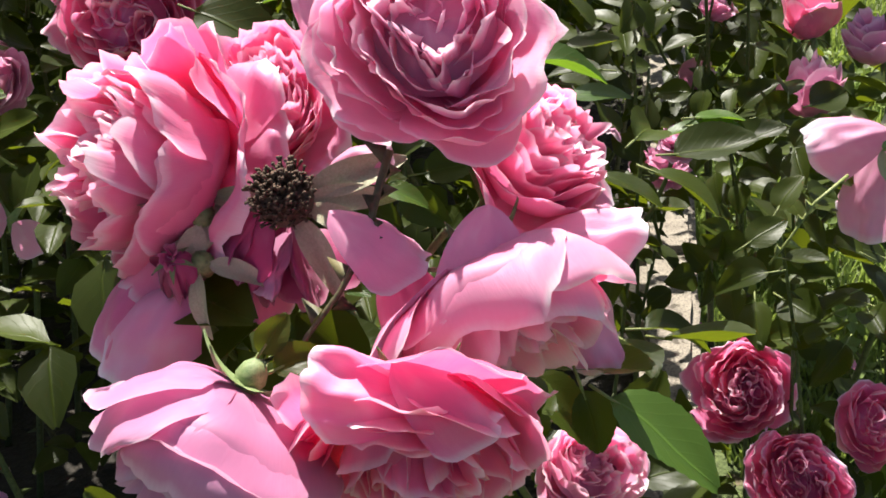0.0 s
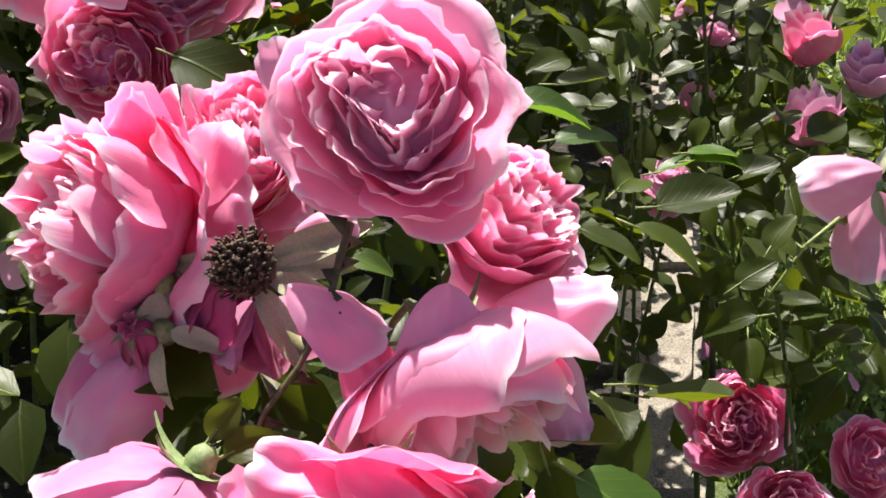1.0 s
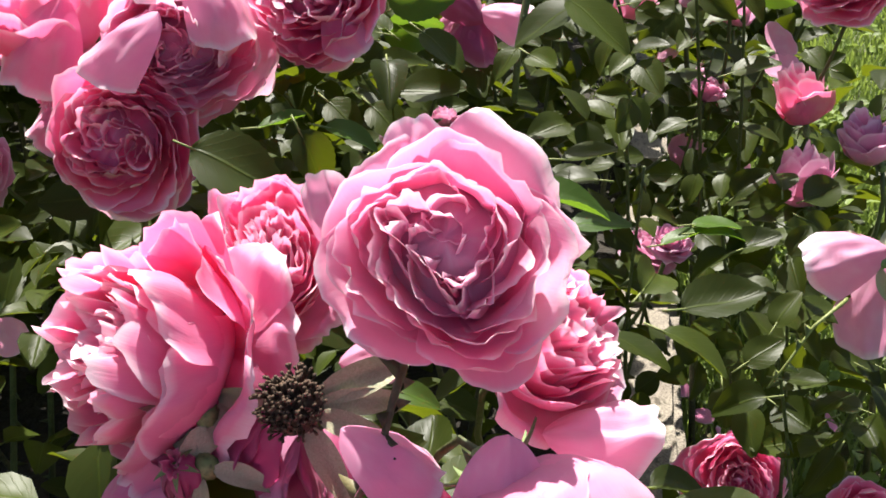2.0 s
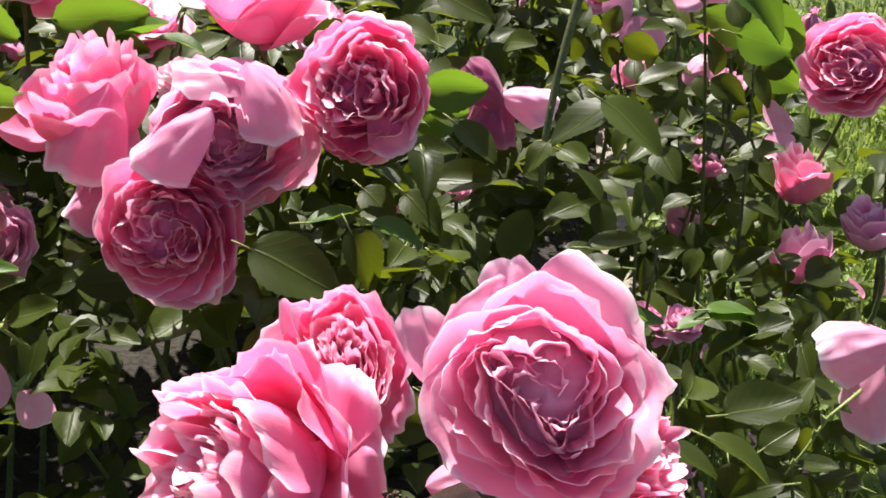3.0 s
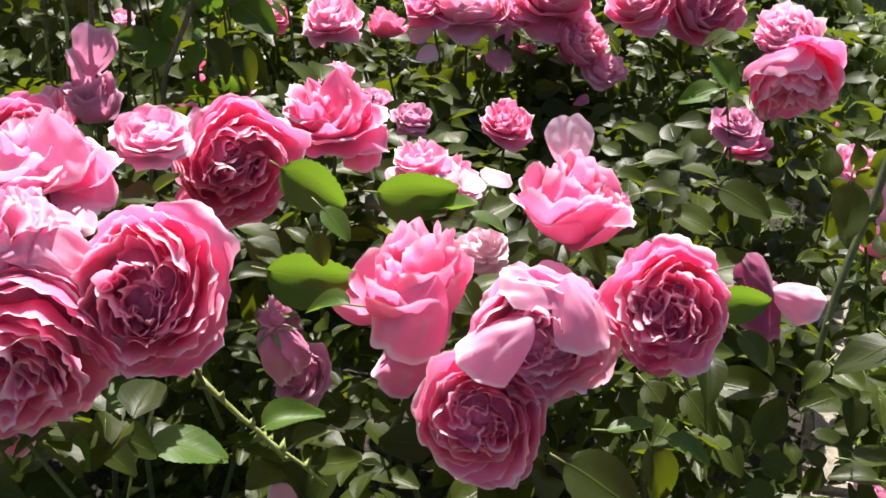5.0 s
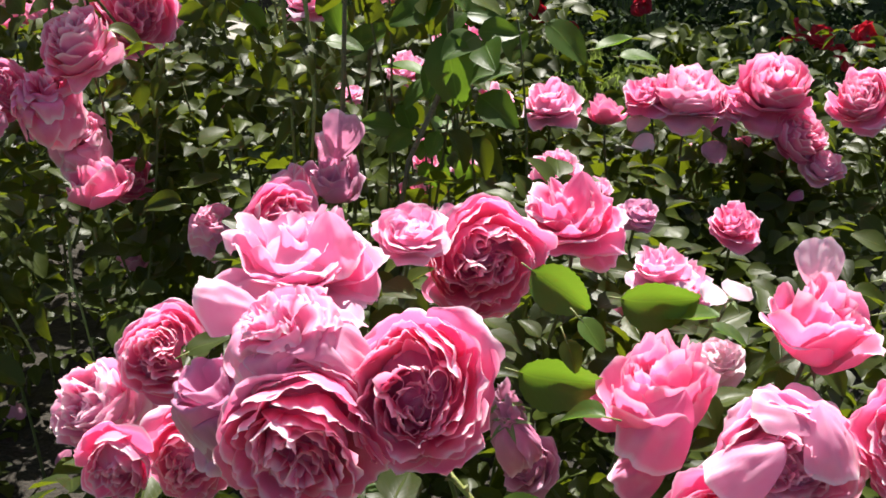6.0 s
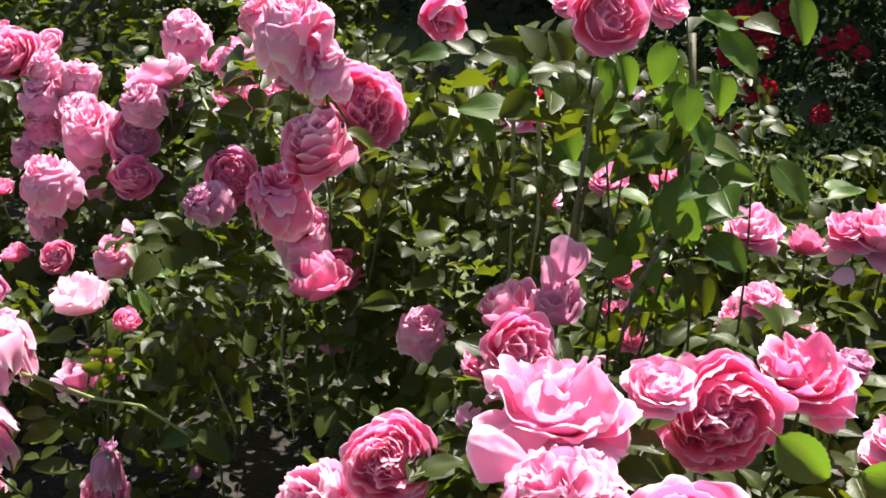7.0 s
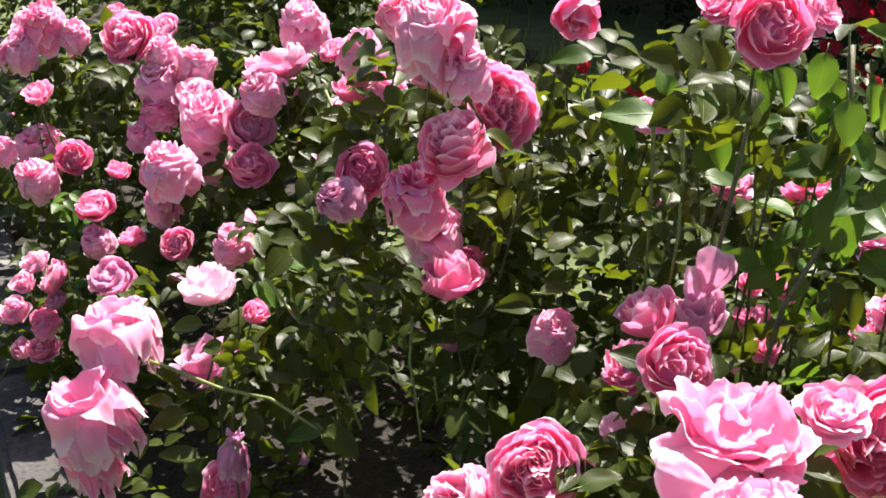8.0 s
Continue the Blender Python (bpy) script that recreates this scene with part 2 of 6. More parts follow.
def petals_of(kind, seed, fine=True):
    """The petal shapes of one flower of a kind, and the height of its rim."""
    rng = random.Random(seed)
    out, turn, hand = [], rng.uniform(0, 6.28), rng.choice((-1, 1))
    nu, nv = (21, 15) if fine else (9, 7)

    def ring(count, rho, rise, width, curl, ruffle, belly=1.1, jitter=0.25, sink=0.0, flat=0.30, spread=0.05, arch=0.38, lift=None):
        nonlocal turn
        for k in range(count):
            turn += 2 * math.pi / count + rng.uniform(-jitter, jitter)
            g = rng.uniform(-1, 1)
            out.append(petal(rng, rho + spread * g, rise * (1 + 0.10 * rng.uniform(-1, 1)), turn, width * rng.uniform(0.85, 1.15), curl * rng.uniform(0.5, 1.5), ruffle, belly, sink, hand * rng.uniform(0.5, 1.1), nu, nv, flat, (0.0, 0.0), arch, lift))
        turn += 1.1

    def quarters(count, radius, each, rise, ruffle, rho=0.085, width=0.15):
        """Small whorls of folded petals round the heart."""
        nonlocal turn
        start = rng.uniform(0, 6.28)
        for k in range(count):
            a = start + 2 * math.pi * (k + rng.uniform(-0.2, 0.2)) / count
            off = (radius * math.cos(a), radius * math.sin(a))
            for j in range(each):
                turn += 2 * math.pi / each + rng.uniform(-0.5, 0.5)
                g = 0.35 + 0.65 * j / max(1, each - 1)
                out.append(petal(rng, rho * g, rise * rng.uniform(0.88, 1.08), turn, width * rng.uniform(0.8, 1.25), 0.035 * rng.uniform(0, 2), ruffle, 1.3, 0.0, rng.uniform(-1, 1), nu, nv, 0.05, off))
    if kind == "full" and fine:
        top = 0.50
        ring(5, 0.47, 0.20, 0.48, 0.13, 0.06, 1.22)
        ring(5, 0.44, 0.36, 0.44, 0.10, 0.06, 1.26, 0.35)
        ring(6, 0.39, 0.45, 0.38, 0.08, 0.065, 1.24, 0.4)
        ring(6, 0.33, 0.49, 0.34, 0.06, 0.065, 1.20, 0.5, flat=0.2)
        ring(6, 0.265, 0.515, 0.30, 0.05, 0.065, 1.16, 0.5, flat=0.15)
        quarters(3, 0.17, 3, 0.53, 0.05, 0.14, 0.26)
        ring(5, 0.18, 0.53, 0.24, 0.04, 0.06, 1.14, 0.7, flat=0.10)
        ring(5, 0.10, 0.52, 0.19, 0.03, 0.06, 1.12, 0.8, flat=0.07)
    elif kind == "full":
        top = 0.53
        ring(5, 0.45, 0.25, 0.43, 0.11, 0.07, 1.30)
        ring(6, 0.42, 0.42, 0.38, 0.06, 0.07, 1.30, 0.4)
        ring(7, 0.35, 0.50, 0.32, 0.04, 0.08, 1.25, 0.5, flat=0.2)
        ring(6, 0.27, 0.53, 0.26, 0.03, 0.08, 1.2, 0.5, flat=0.15)
        quarters(3, 0.16, 3, 0.54, 0.07, 0.12, 0.22)
        ring(5, 0.11, 0.53, 0.17, 0.03, 0.09, 1.15, 0.8, flat=0.08)
    elif kind == "blowsy":
        top = 0.60
        ring(4, 0.43, 0.02, 0.42, 0.06, 0.08, 1.25, sink=0.14, arch=0.22)
        ring(6, 0.45, 0.26, 0.44, 0.11, 0.07, 1.36, arch=0.22)
        ring(6, 0.42, 0.44, 0.42, 0.09, 0.075, 1.36, 0.35, arch=0.22)
        ring(7, 0.37, 0.55, 0.36, 0.07, 0.08, 1.30, 0.4, flat=0.2, arch=0.22)
        ring(7, 0.30, 0.60, 0.31, 0.06, 0.08, 1.24, 0.5, flat=0.15, arch=0.22)
        quarters(3, 0.15, 3, 0.63, 0.06, 0.14, 0.26)
        ring(6, 0.20, 0.63, 0.26, 0.05, 0.08, 1.18, 0.6, flat=0.1, arch=0.22)
        ring(5, 0.10, 0.64, 0.19, 0.04, 0.08, 1.15, 0.8, flat=0.07, arch=0.22)
    elif kind == "globe" and fine:
        top = 0.25
        ring(6, 0.36, -0.46, 0.34, 0.06, 0.09, 1.40, 0.4, flat=0.25, spread=0.07, arch=0.30, lift=0.02)
        ring(6, 0.43, -0.30, 0.33, 0.09, 0.09, 1.38, 0.4, spread=0.07, arch=0.28, lift=0.18)
        ring(6, 0.46, -0.14, 0.32, 0.11, 0.09, 1.34, 0.4, spread=0.07, arch=0.28, lift=0.34)
        ring(6, 0.45, 0.02, 0.31, 0.11, 0.09, 1.28, 0.4, spread=0.07, arch=0.28, lift=0.46)
        ring(6, 0.41, 0.17, 0.29, 0.10, 0.09, 1.22, 0.4, spread=0.07, arch=0.28, lift=0.53)
        ring(6, 0.34, 0.32, 0.27, 0.08, 0.09, 1.16, 0.4, flat=0.2, spread=0.05, arch=0.30, lift=0.52)
        ring(6, 0.24, 0.46, 0.23, 0.06, 0.09, 1.12, 0.5, flat=0.12, lift=0.46)
        ring(5, 0.13, 0.53, 0.18, 0.04, 0.09, 1.10, 0.7, flat=0.08)
    elif kind == "globe":
        top = 0.20
        ring(5, 0.35, -0.36, 0.34, 0.03, 0.09, 1.40, 0.4, flat=0.24, spread=0.06, arch=0.24, lift=0.06)
        ring(6, 0.42, -0.22, 0.32, 0.04, 0.09, 1.40, 0.4, spread=0.06, arch=0.22, lift=0.26)
        ring(6, 0.43, -0.04, 0.30, 0.05, 0.09, 1.36, 0.4, spread=0.06, arch=0.22, lift=0.45)
        ring(7, 0.39, 0.13, 0.28, 0.05, 0.10, 1.28, 0.4, spread=0.06, arch=0.24, lift=0.56)
        ring(6, 0.32, 0.29, 0.25, 0.05, 0.10, 1.2, 0.5, flat=0.15, spread=0.05, arch=0.26, lift=0.60)
        ring(6, 0.21, 0.43, 0.21, 0.05, 0.10, 1.15, 0.6, flat=0.1, lift=0.54)
        ring(4, 0.10, 0.52, 0.16, 0.03, 0.10, 1.1, 0.7, flat=0.08)
    elif kind == "hooded":
        top = 0.06
        ring(6, 0.22, -0.44, 0.16, 0.05, 0.18, 1.50, 0.5, flat=0.16, spread=0.07, lift=0.0)
        ring(6, 0.29, -0.42, 0.18, 0.06, 0.18, 1.45, 0.4, flat=0.2, spread=0.08, lift=0.10)
        ring(6, 0.36, -0.34, 0.24, 0.08, 0.14, 1.40, 0.3, spread=0.08, arch=0.4, lift=0.26)
        ring(4, 0.42, -0.16, 0.38, 0.10, 0.09, 1.36, 0.3, spread=0.05, lift=0.46)
        ring(4, 0.38, 0.06, 0.40, 0.11, 0.09, 1.30, 0.4, flat=0.25, spread=0.05, lift=0.60)
        ring(4, 0.26, 0.26, 0.30, 0.09, 0.11, 1.2, 0.6, flat=0.16, lift=0.62)
    elif kind == "open":
        top = 0.40
        ring(5, 0.46, 0.08, 0.44, 0.07, 0.09, 1.15, sink=0.12)
        ring(6, 0.43, 0.26, 0.42, 0.11, 0.09, 1.3)
        ring(6, 0.35, 0.40, 0.36, 0.11, 0.10, 1.3, flat=0.22)
        ring(5, 0.24, 0.46, 0.28, 0.08, 0.11, 1.28, 0.5, flat=0.16)
        ring(5, 0.12, 0.47, 0.20, 0.06, 0.11, 1.2, 0.7, flat=0.1)
    elif kind == "cup":
        top = 0.50
        ring(4, 0.46, 0.34, 0.58, 0.10, 0.045, 1.42)
        ring(5, 0.44, 0.46, 0.52, 0.07, 0.05, 1.46, 0.35)
        ring(6, 0.37, 0.51, 0.42, 0.06, 0.07, 1.42, 0.4, flat=0.22)
        ring(6, 0.28, 0.52, 0.33, 0.05, 0.09, 1.34, 0.5, flat=0.16)
        ring(6, 0.19, 0.50, 0.25, 0.05, 0.11, 1.2, 0.6, flat=0.1)
        ring(5, 0.10, 0.46, 0.18, 0.04, 0.11, 1.15, 0.8, flat=0.07)
    elif kind == "half":
        top = 0.60
        ring(4, 0.37, 0.46, 0.46, 0.12, 0.06, 1.5)
        ring(5, 0.30, 0.57, 0.42, 0.08, 0.06, 1.55, flat=0.26)
        ring(5, 0.22, 0.62, 0.35, 0.05, 0.07, 1.55, flat=0.2)
        ring(4, 0.12, 0.62, 0.24, 0.04, 0.07, 1.5, flat=0.1)
    elif kind == "wilted":
        top = 0.20
        ring(6, 0.22, -0.42, 0.17, -0.06, 0.12, 1.6, sink=0.30, flat=0.14)
        ring(6, 0.15, -0.50, 0.14, -0.04, 0.14, 1.7, sink=0.25, flat=0.1)
        ring(4, 0.10, 0.16, 0.12, 0.06, 0.12, 1.2, flat=0.08)
    elif kind == "simple":
        top = 0.3
        ring(4, 0.44, 0.14, 0.40, 0.08, 0.07, 1.2)
        ring(4, 0.30, 0.30, 0.32, 0.06, 0.08, 1.25, flat=0.2)
    elif kind == "remnant":
        top = 0.2
        ring(2, 0.46, 0.14, 0.44, 0.09, 0.10, 1.2, 1.2, sink=0.10)
    # no flower is round: the whole head is pressed and pulled out of true
    at = Vector((rng.uniform(-50, 50), rng.uniform(-50, 50), rng.uniform(-50, 50)))
    lopx, lopy = rng.uniform(-0.10, 0.10), rng.uniform(-0.10, 0.10)
    uneven = []
    for v, f, uv in out:
        w = []
        for x, y, z in v:
            p = Vector((x, y, z))
            k = 2.1 * p + at
            j = 5.2 * p + at
            r = min(1.0, 2.4 * p.length)
            w.append((x + r * (0.085 * noise.noise(k) + 0.03 * noise.noise(j)) + lopx * z, y + r * (0.085 * noise.noise(k + Vector((31, 7, 3))) + 0.03 * noise.noise(j + Vector((5, 17, 3)))) + lopy * z, z + r * (0.075 * noise.noise(k + Vector((3, 19, 41))) + 0.03 * noise.noise(j + Vector((13, 7, 23))))))
        uneven.append((w, f, uv))
    return uneven, top


STOCK = {}


def stock(kind, seed, mat, fine=True):
    """Petal meshes of one flower, shared by all its copies."""
    key = (kind, seed, mat.name, fine)
    if key not in STOCK:
        shapes, top = petals_of(kind, seed, fine)
        STOCK[key] = [mesh_of("petal", v, f, mat, uv) for v, f, uv in shapes], top
    return STOCK[key]


def calyx_mesh(mat):
    """Green cup under the flower with five pointed sepals, one unit across."""
    verts, faces = tube([(0, 0, -0.13), (0, 0, -0.10), (0, 0, -0.05), (0, 0, 0.0), (0, 0, 0.02)], [0.025, 0.055, 0.068, 0.05, 0.03], 8)
    for k in range(5):
        a = 2 * math.pi * k / 5
        first = len(verts)
        for j in range(6):
            s = j / 5
            r, z, w = 0.05 + 0.24 * s, -0.03 - 0.10 * s * s, 0.045 * (1 - s ** 1.7) + 0.002
            for side in (-1, 0, 1):
                x, y = r, side * w
                verts.append(Vector((x * math.cos(a) - y * math.sin(a), x * math.sin(a) + y * math.cos(a), z + 0.012 * abs(side))))
        faces += grid_faces(3, 6, first)
    return mesh_of("calyx", verts, faces, mat)


CALYX_MESH = calyx_mesh(CALYX)
FLOWERS = []


def heart_mesh(mat):
    """The bulging heart of crumpled inner petals that closes a flower."""
    v, uv = [], []
    for j in range(9):
        for i in range(20):
            a, r = 2 * math.pi * i / 19, 0.31 * j / 8
            n = noise.noise(Vector((r * 14 * math.cos(a), r * 14 * math.sin(a), 2.0)))
            v.append((r * math.cos(a), r * math.sin(a), 0.36 - 1.6 * r * r + 0.05 * n))
            uv.append((a, 0.5))
    return mesh_of("heart", v, grid_faces(20, 9), mat, uv)


KINDS = {"cup": 5, "globe": 6, "hooded": 5, "full": 7, "blowsy": 6, "open": 6, "half": 4, "wilted": 4, "remnant": 5, "simple": 3}
NAMES = {"cup": "rose", "globe": "rose", "hooded": "rose", "full": "rose", "blowsy": "rose", "open": "rose", "half": "half_open_rose", "wilted": "withered_rose", "remnant": "dropping_rose", "simple": "red_rose"}
COLOURS = {"pink": PINK, "pale": PALE, "sunlit_pale": SUNLIT_PALE, "mauve": MAUVE, "red": RED, "dried": DRIED}

HEARTS = {k: heart_mesh(m) for k, m in COLOURS.items()}


def bloom(kind, x, y, z, size, ax, ay, az, label, colour="pink", group="", spin=None, fine=True, squash=1.0):
    """A flower head with its petals, calyx and stalk. ax, ay, az: the way it faces."""
    seed = len(FLOWERS)
    rng = random.Random(seed * 7 + 1)
    axis = Vector((ax, ay, az)).normalized()
    shapes, top = stock(kind, seed % KINDS[kind], COLOURS[colour], fine)
    turn = axis.to_track_quat("Z", "Y").to_matrix().to_4x4()
    spin = rng.uniform(0, 360) if spin is None else spin
    head = new(NAMES[kind])
    head.matrix_world = Matrix.Translation((x, y, z)) @ turn @ pose(0, 0, 0, 0, 0, spin) @ Matrix.Diagonal((size * rng.uniform(0.94, 1.05), size * rng.uniform(0.94, 1.05), size * squash, 1)) @ pose(0, 0, -0.5 * max(top, 0.1))
    category = {"wilted": "withered rose", "remnant": "withered rose"}.get(kind, "rose")
    tagged(head, label, category, group or "roses on the bushes")
    for me in shapes:
        part("petal", me, head)
    part("calyx", CALYX_MESH, head, "green sepals")
    if kind in ("full", "cup", "blowsy", "open", "half"):
        heart = part("heart", HEARTS[colour], head, "folded heart of the flower")
        heart.matrix_parent_inverse = Matrix.Diagonal((1, 1, top / 0.5, 1))
    # the stalk bends down into the bush
    base = head.matrix_world @ Vector((0, 0, -0.11))
    to = head.matrix_world.inverted()
    end = Vector((base.x - axis.x * 0.05 + rng.uniform(-0.06, 0.06), base.y - axis.y * 0.05 + rng.uniform(-0.01, 0.07), base.z - 0.15))
    mid = base - axis * 0.045 + Vector((0, 0, -0.02))
    pts = [base * (1 - s) ** 2 + mid * 2 * s * (1 - s) + end * s * s for s in (0, 0.2, 0.4, 0.6, 0.8, 1.0)]
    v, f = tube([to @ p for p in pts], [0.0018 / size] * 6, 6)
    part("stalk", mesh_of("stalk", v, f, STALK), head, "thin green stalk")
    FLOWERS.append((Vector((x, y, z)), size))
    return head


def leaf_shape(length=1.0, fold=0.25, droop=0.18, nv=9, teeth=True, wide=0.36, cols=5):
    """A rose leaflet along +x, its upper side +z, length 1: vertices, faces, uvs."""
    verts, uvs = [], []
    for j in range(nv):
        s = j / (nv - 1)
        w = wide * math.sin(math.pi * min(1.0, s ** 0.84 * 0.97 + 0.015)) ** 0.68 * (1 - 0.22 * s)
        for i in range(cols):
            u = 2 * i / (cols - 1) - 1
            saw = (0.010 if j % 2 else -0.007) if teeth and abs(u) > 0.9 and 0 < j < nv - 1 else 0
            verts.append((length * (s + 0.02 * abs(u)), length * u * (w + saw), length * (fold * abs(u) * w - droop * s * s + 0.02 * math.sin(7 * s + 3 * u))))
            uvs.append((0.5 + 0.5 * u, s))
    return verts, grid_faces(cols, nv), uvs


LEAFLETS = [mesh_of("leaflet", *leaf_shape(1, f, d, 21, True, w)[:2], LEAF, leaf_shape(1, f, d, 21, True, w)[2]) for f, d, w in ((0.35, 0.25, 0.37), (0.65, 0.40, 0.36), (0.22, 0.15, 0.39), (0.5, -0.2, 0.36))]
YOUNG_LIT_LEAFLETS = []
for me in LEAFLETS:
    c = me.copy()
    c.materials.clear()
    c.materials.append(YOUNG_LIT)
    YOUNG_LIT_LEAFLETS.append(c)


def frame_of(tip, normal):
    """Axes with x along tip and z near normal."""
    x = Vector(tip).normalized()
    z = Vector(normal)
    z = (z - x * z.dot(x)).normalized()
    y = z.cross(x)
    return Matrix((x, y, z)).transposed().to_4x4()


def leaf(bush, x, y, z, length, tx, ty, tz, nx, ny, nz, young=False, form=None):
    """One large leaflet with its stalk; x, y, z: its middle."""
    k = len(bush.children)
    tip = Vector((tx, ty, tz)).normalized()
    ob = part("leaf", (YOUNG_LIT_LEAFLETS if young else LEAFLETS)[k % 4 if form is None else form], bush, "fresh yellow-green leaf, partly painted as sunlit" if young else "glossy dark green leaf")
    ob.matrix_world = Matrix.Translation(Vector((x, y, z)) - tip * length * 0.5) @ frame_of(tip, (nx, ny, nz)) @ Matrix.Diagonal((length, length, length, 1))
    to = ob.matrix_world.inverted()
    a = Vector((x, y, z)) - tip * length * 0.5
    v, f = tube([to @ p for p in (a + tip * 0.004, a - tip * 0.004, a - tip * 0.010)], [0.0006 / length, 0.0007 / length, 0.0007 / length], 5)
    part("leaf_stalk", mesh_of("leaf_stalk", v, f, STEM), ob)
    return ob


def petal_sheet(seed, long=1.0):
    """A single broad petal along +x, rounded side +z, length 1."""
    rng = random.Random(seed)
    at = Vector((rng.uniform(-9, 9), rng.uniform(-9, 9), 0))
    v, uv = [], []
    for j in range(17):
        for i in range(21):
            u, s = 2 * i / 20 - 1, j / 16
            s2 = s * (1 - 0.34 * abs(u) ** 2.6 - 0.04 * (1 - abs(u)) ** 4 + 0.06 * noise.noise(at + Vector((u * 3, 0, 15))))
            w = 0.46 * (1 - (1 - min(1, 1.02 * s2)) ** 2) ** 0.6
            n1, n2 = noise.noise(at + Vector((u, s2, 0)) * 1.6), noise.noise(at + Vector((u, s2, 3)) * 4)
            z = -0.62 * w * u * u - 0.34 * (s2 - 0.45) ** 2 + 0.55 * max(0, s2 - 0.72) ** 1.5 * (0.6 + u * n1) + 0.14 * s2 * n1 + 0.09 * s2 * n2 + 0.02 * s2 * math.sin(9 * u)
            v.append((s2 - 0.5, w * u, z))
            uv.append((0.5 + 0.5 * u, s))
    return v, grid_faces(21, 17), uv


SHEETS = {m.name: [mesh_of("petal", *petal_sheet(k)[:2], m, petal_sheet(k)[2]) for k in range(5)] for m in (PALE, PINK, SUNLIT_PALE, DRIED, MAUVE)}


def extra_petal(head, x, y, z, length, tx, ty, tz, nx, ny, nz, mat=None):
    """A broad loose petal that belongs to a flower head."""
    ob = part("outer_petal", SHEETS[(mat or PALE).name][len(head.children) % 5], head, "broad loose outer petal")
    ob.matrix_world = Matrix.Translation((x, y, z)) @ frame_of((tx, ty, tz), (nx, ny, nz)) @ Matrix.Diagonal((length, length, length, 1))
    return ob


def spent_rose(x, y, z, ax, ay, az):
    """A bare flower centre with dry stamens, five long sepals and a few shrivelled petals."""
    axis = Vector((ax, ay, az)).normalized()
    head = tagged(new("spent_rose"), "spent rose with dry brown centre, pale sepals and withered purple petals", "withered rose", "roses on the bushes")
    head.matrix_world = Matrix.Translation((x, y, z)) @ axis.to_track_quat("Z", "Y").to_matrix().to_4x4()
    rng = random.Random(3)
    v, f = tube([(0, 0, -0.016), (0, 0, -0.012), (0, 0, -0.004), (0, 0, 0.002), (0, 0, 0.006), (0, 0, 0.008)], [0.003, 0.008, 0.0115, 0.011, 0.007, 0.002], 14)
    part("receptacle", mesh_of("receptacle", v, f, HIP), head, "dark brown seed cup")
    v, f = [], []
    for k in range(230):
        r, a = 0.0118 * math.sqrt(rng.random()), rng.uniform(0, 6.28)
        root = Vector((r * math.cos(a), r * math.sin(a), 0.008 * (1 - (r / 0.0125) ** 2)))
        way = Vector((root.x * 40 + rng.uniform(-0.4, 0.4), root.y * 40 + rng.uniform(-0.4, 0.4), 0.8)).normalized()
        tv, tf = tube([root, root + way * 0.003, root + way * rng.uniform(0.004, 0.0065)], [0.0004, 0.0004, 0.0008], 4)
        f += [tuple(i + len(v) for i in q) for q in tf]
        v += tv
    part("stamen_tuft", mesh_of("stamen_tuft", v, f, HIP), head, "tuft of dry brown stamens")
    for k, (a, ln) in enumerate(((5, 0.036), (24, 0.044), (-58, 0.036), (-20, 0.034), (172, 0.030))):
        sv, sf, su = leaf_shape(1, 0.5, 0.35, 12, False, 0.17)
        ob = part("sepal", mesh_of("sepal", sv, sf, SEPAL, su), head, "pale grey-green pointed sepal")
        ob.matrix_world = head.matrix_world @ pose(0, 0, -0.006, 0, 0, a) @ pose(0.008, 0, 0, rng.uniform(-20, 20), rng.uniform(-5, 12), 0) @ Matrix.Diagonal((ln, ln, ln, 1))
    for k, (a, ln, mat) in enumerate(((-138, 0.030, DRIED), (-112, 0.036, DRIED), (-97, 0.030, MAUVE), (-84, 0.038, DRIED), (-62, 0.030, DRIED), (-122, 0.026, MAUVE), (-104, 0.034, DRIED), (-75, 0.026, DRIED))):
        ob = part("petal", SHEETS[mat.name][k % 5], head, "shrivelled purple petal")
        ob.matrix_world = head.matrix_world @ pose(0, 0, -0.008 - 0.002 * k, 0, 0, a) @ pose(0.024, 0, -0.004, rng.uniform(-70, 70), rng.uniform(-5, 35), rng.uniform(-14, 14)) @ Matrix.Diagonal((ln, ln * 0.5, ln * 2.2, 1))
    v, f = tube([head.matrix_world.inverted() @ p for p in bend(head.matrix_world @ Vector((0, 0, -0.014)), (x - 0.03, y + 0.05, z - 0.10), 0.02)], [0.0016] * 7, 6)
    part("stalk", mesh_of("stalk", v, f, CALYX), head, "thin stalk")
    FLOWERS.append((Vector((x, y, z)), 0.05))
    return head


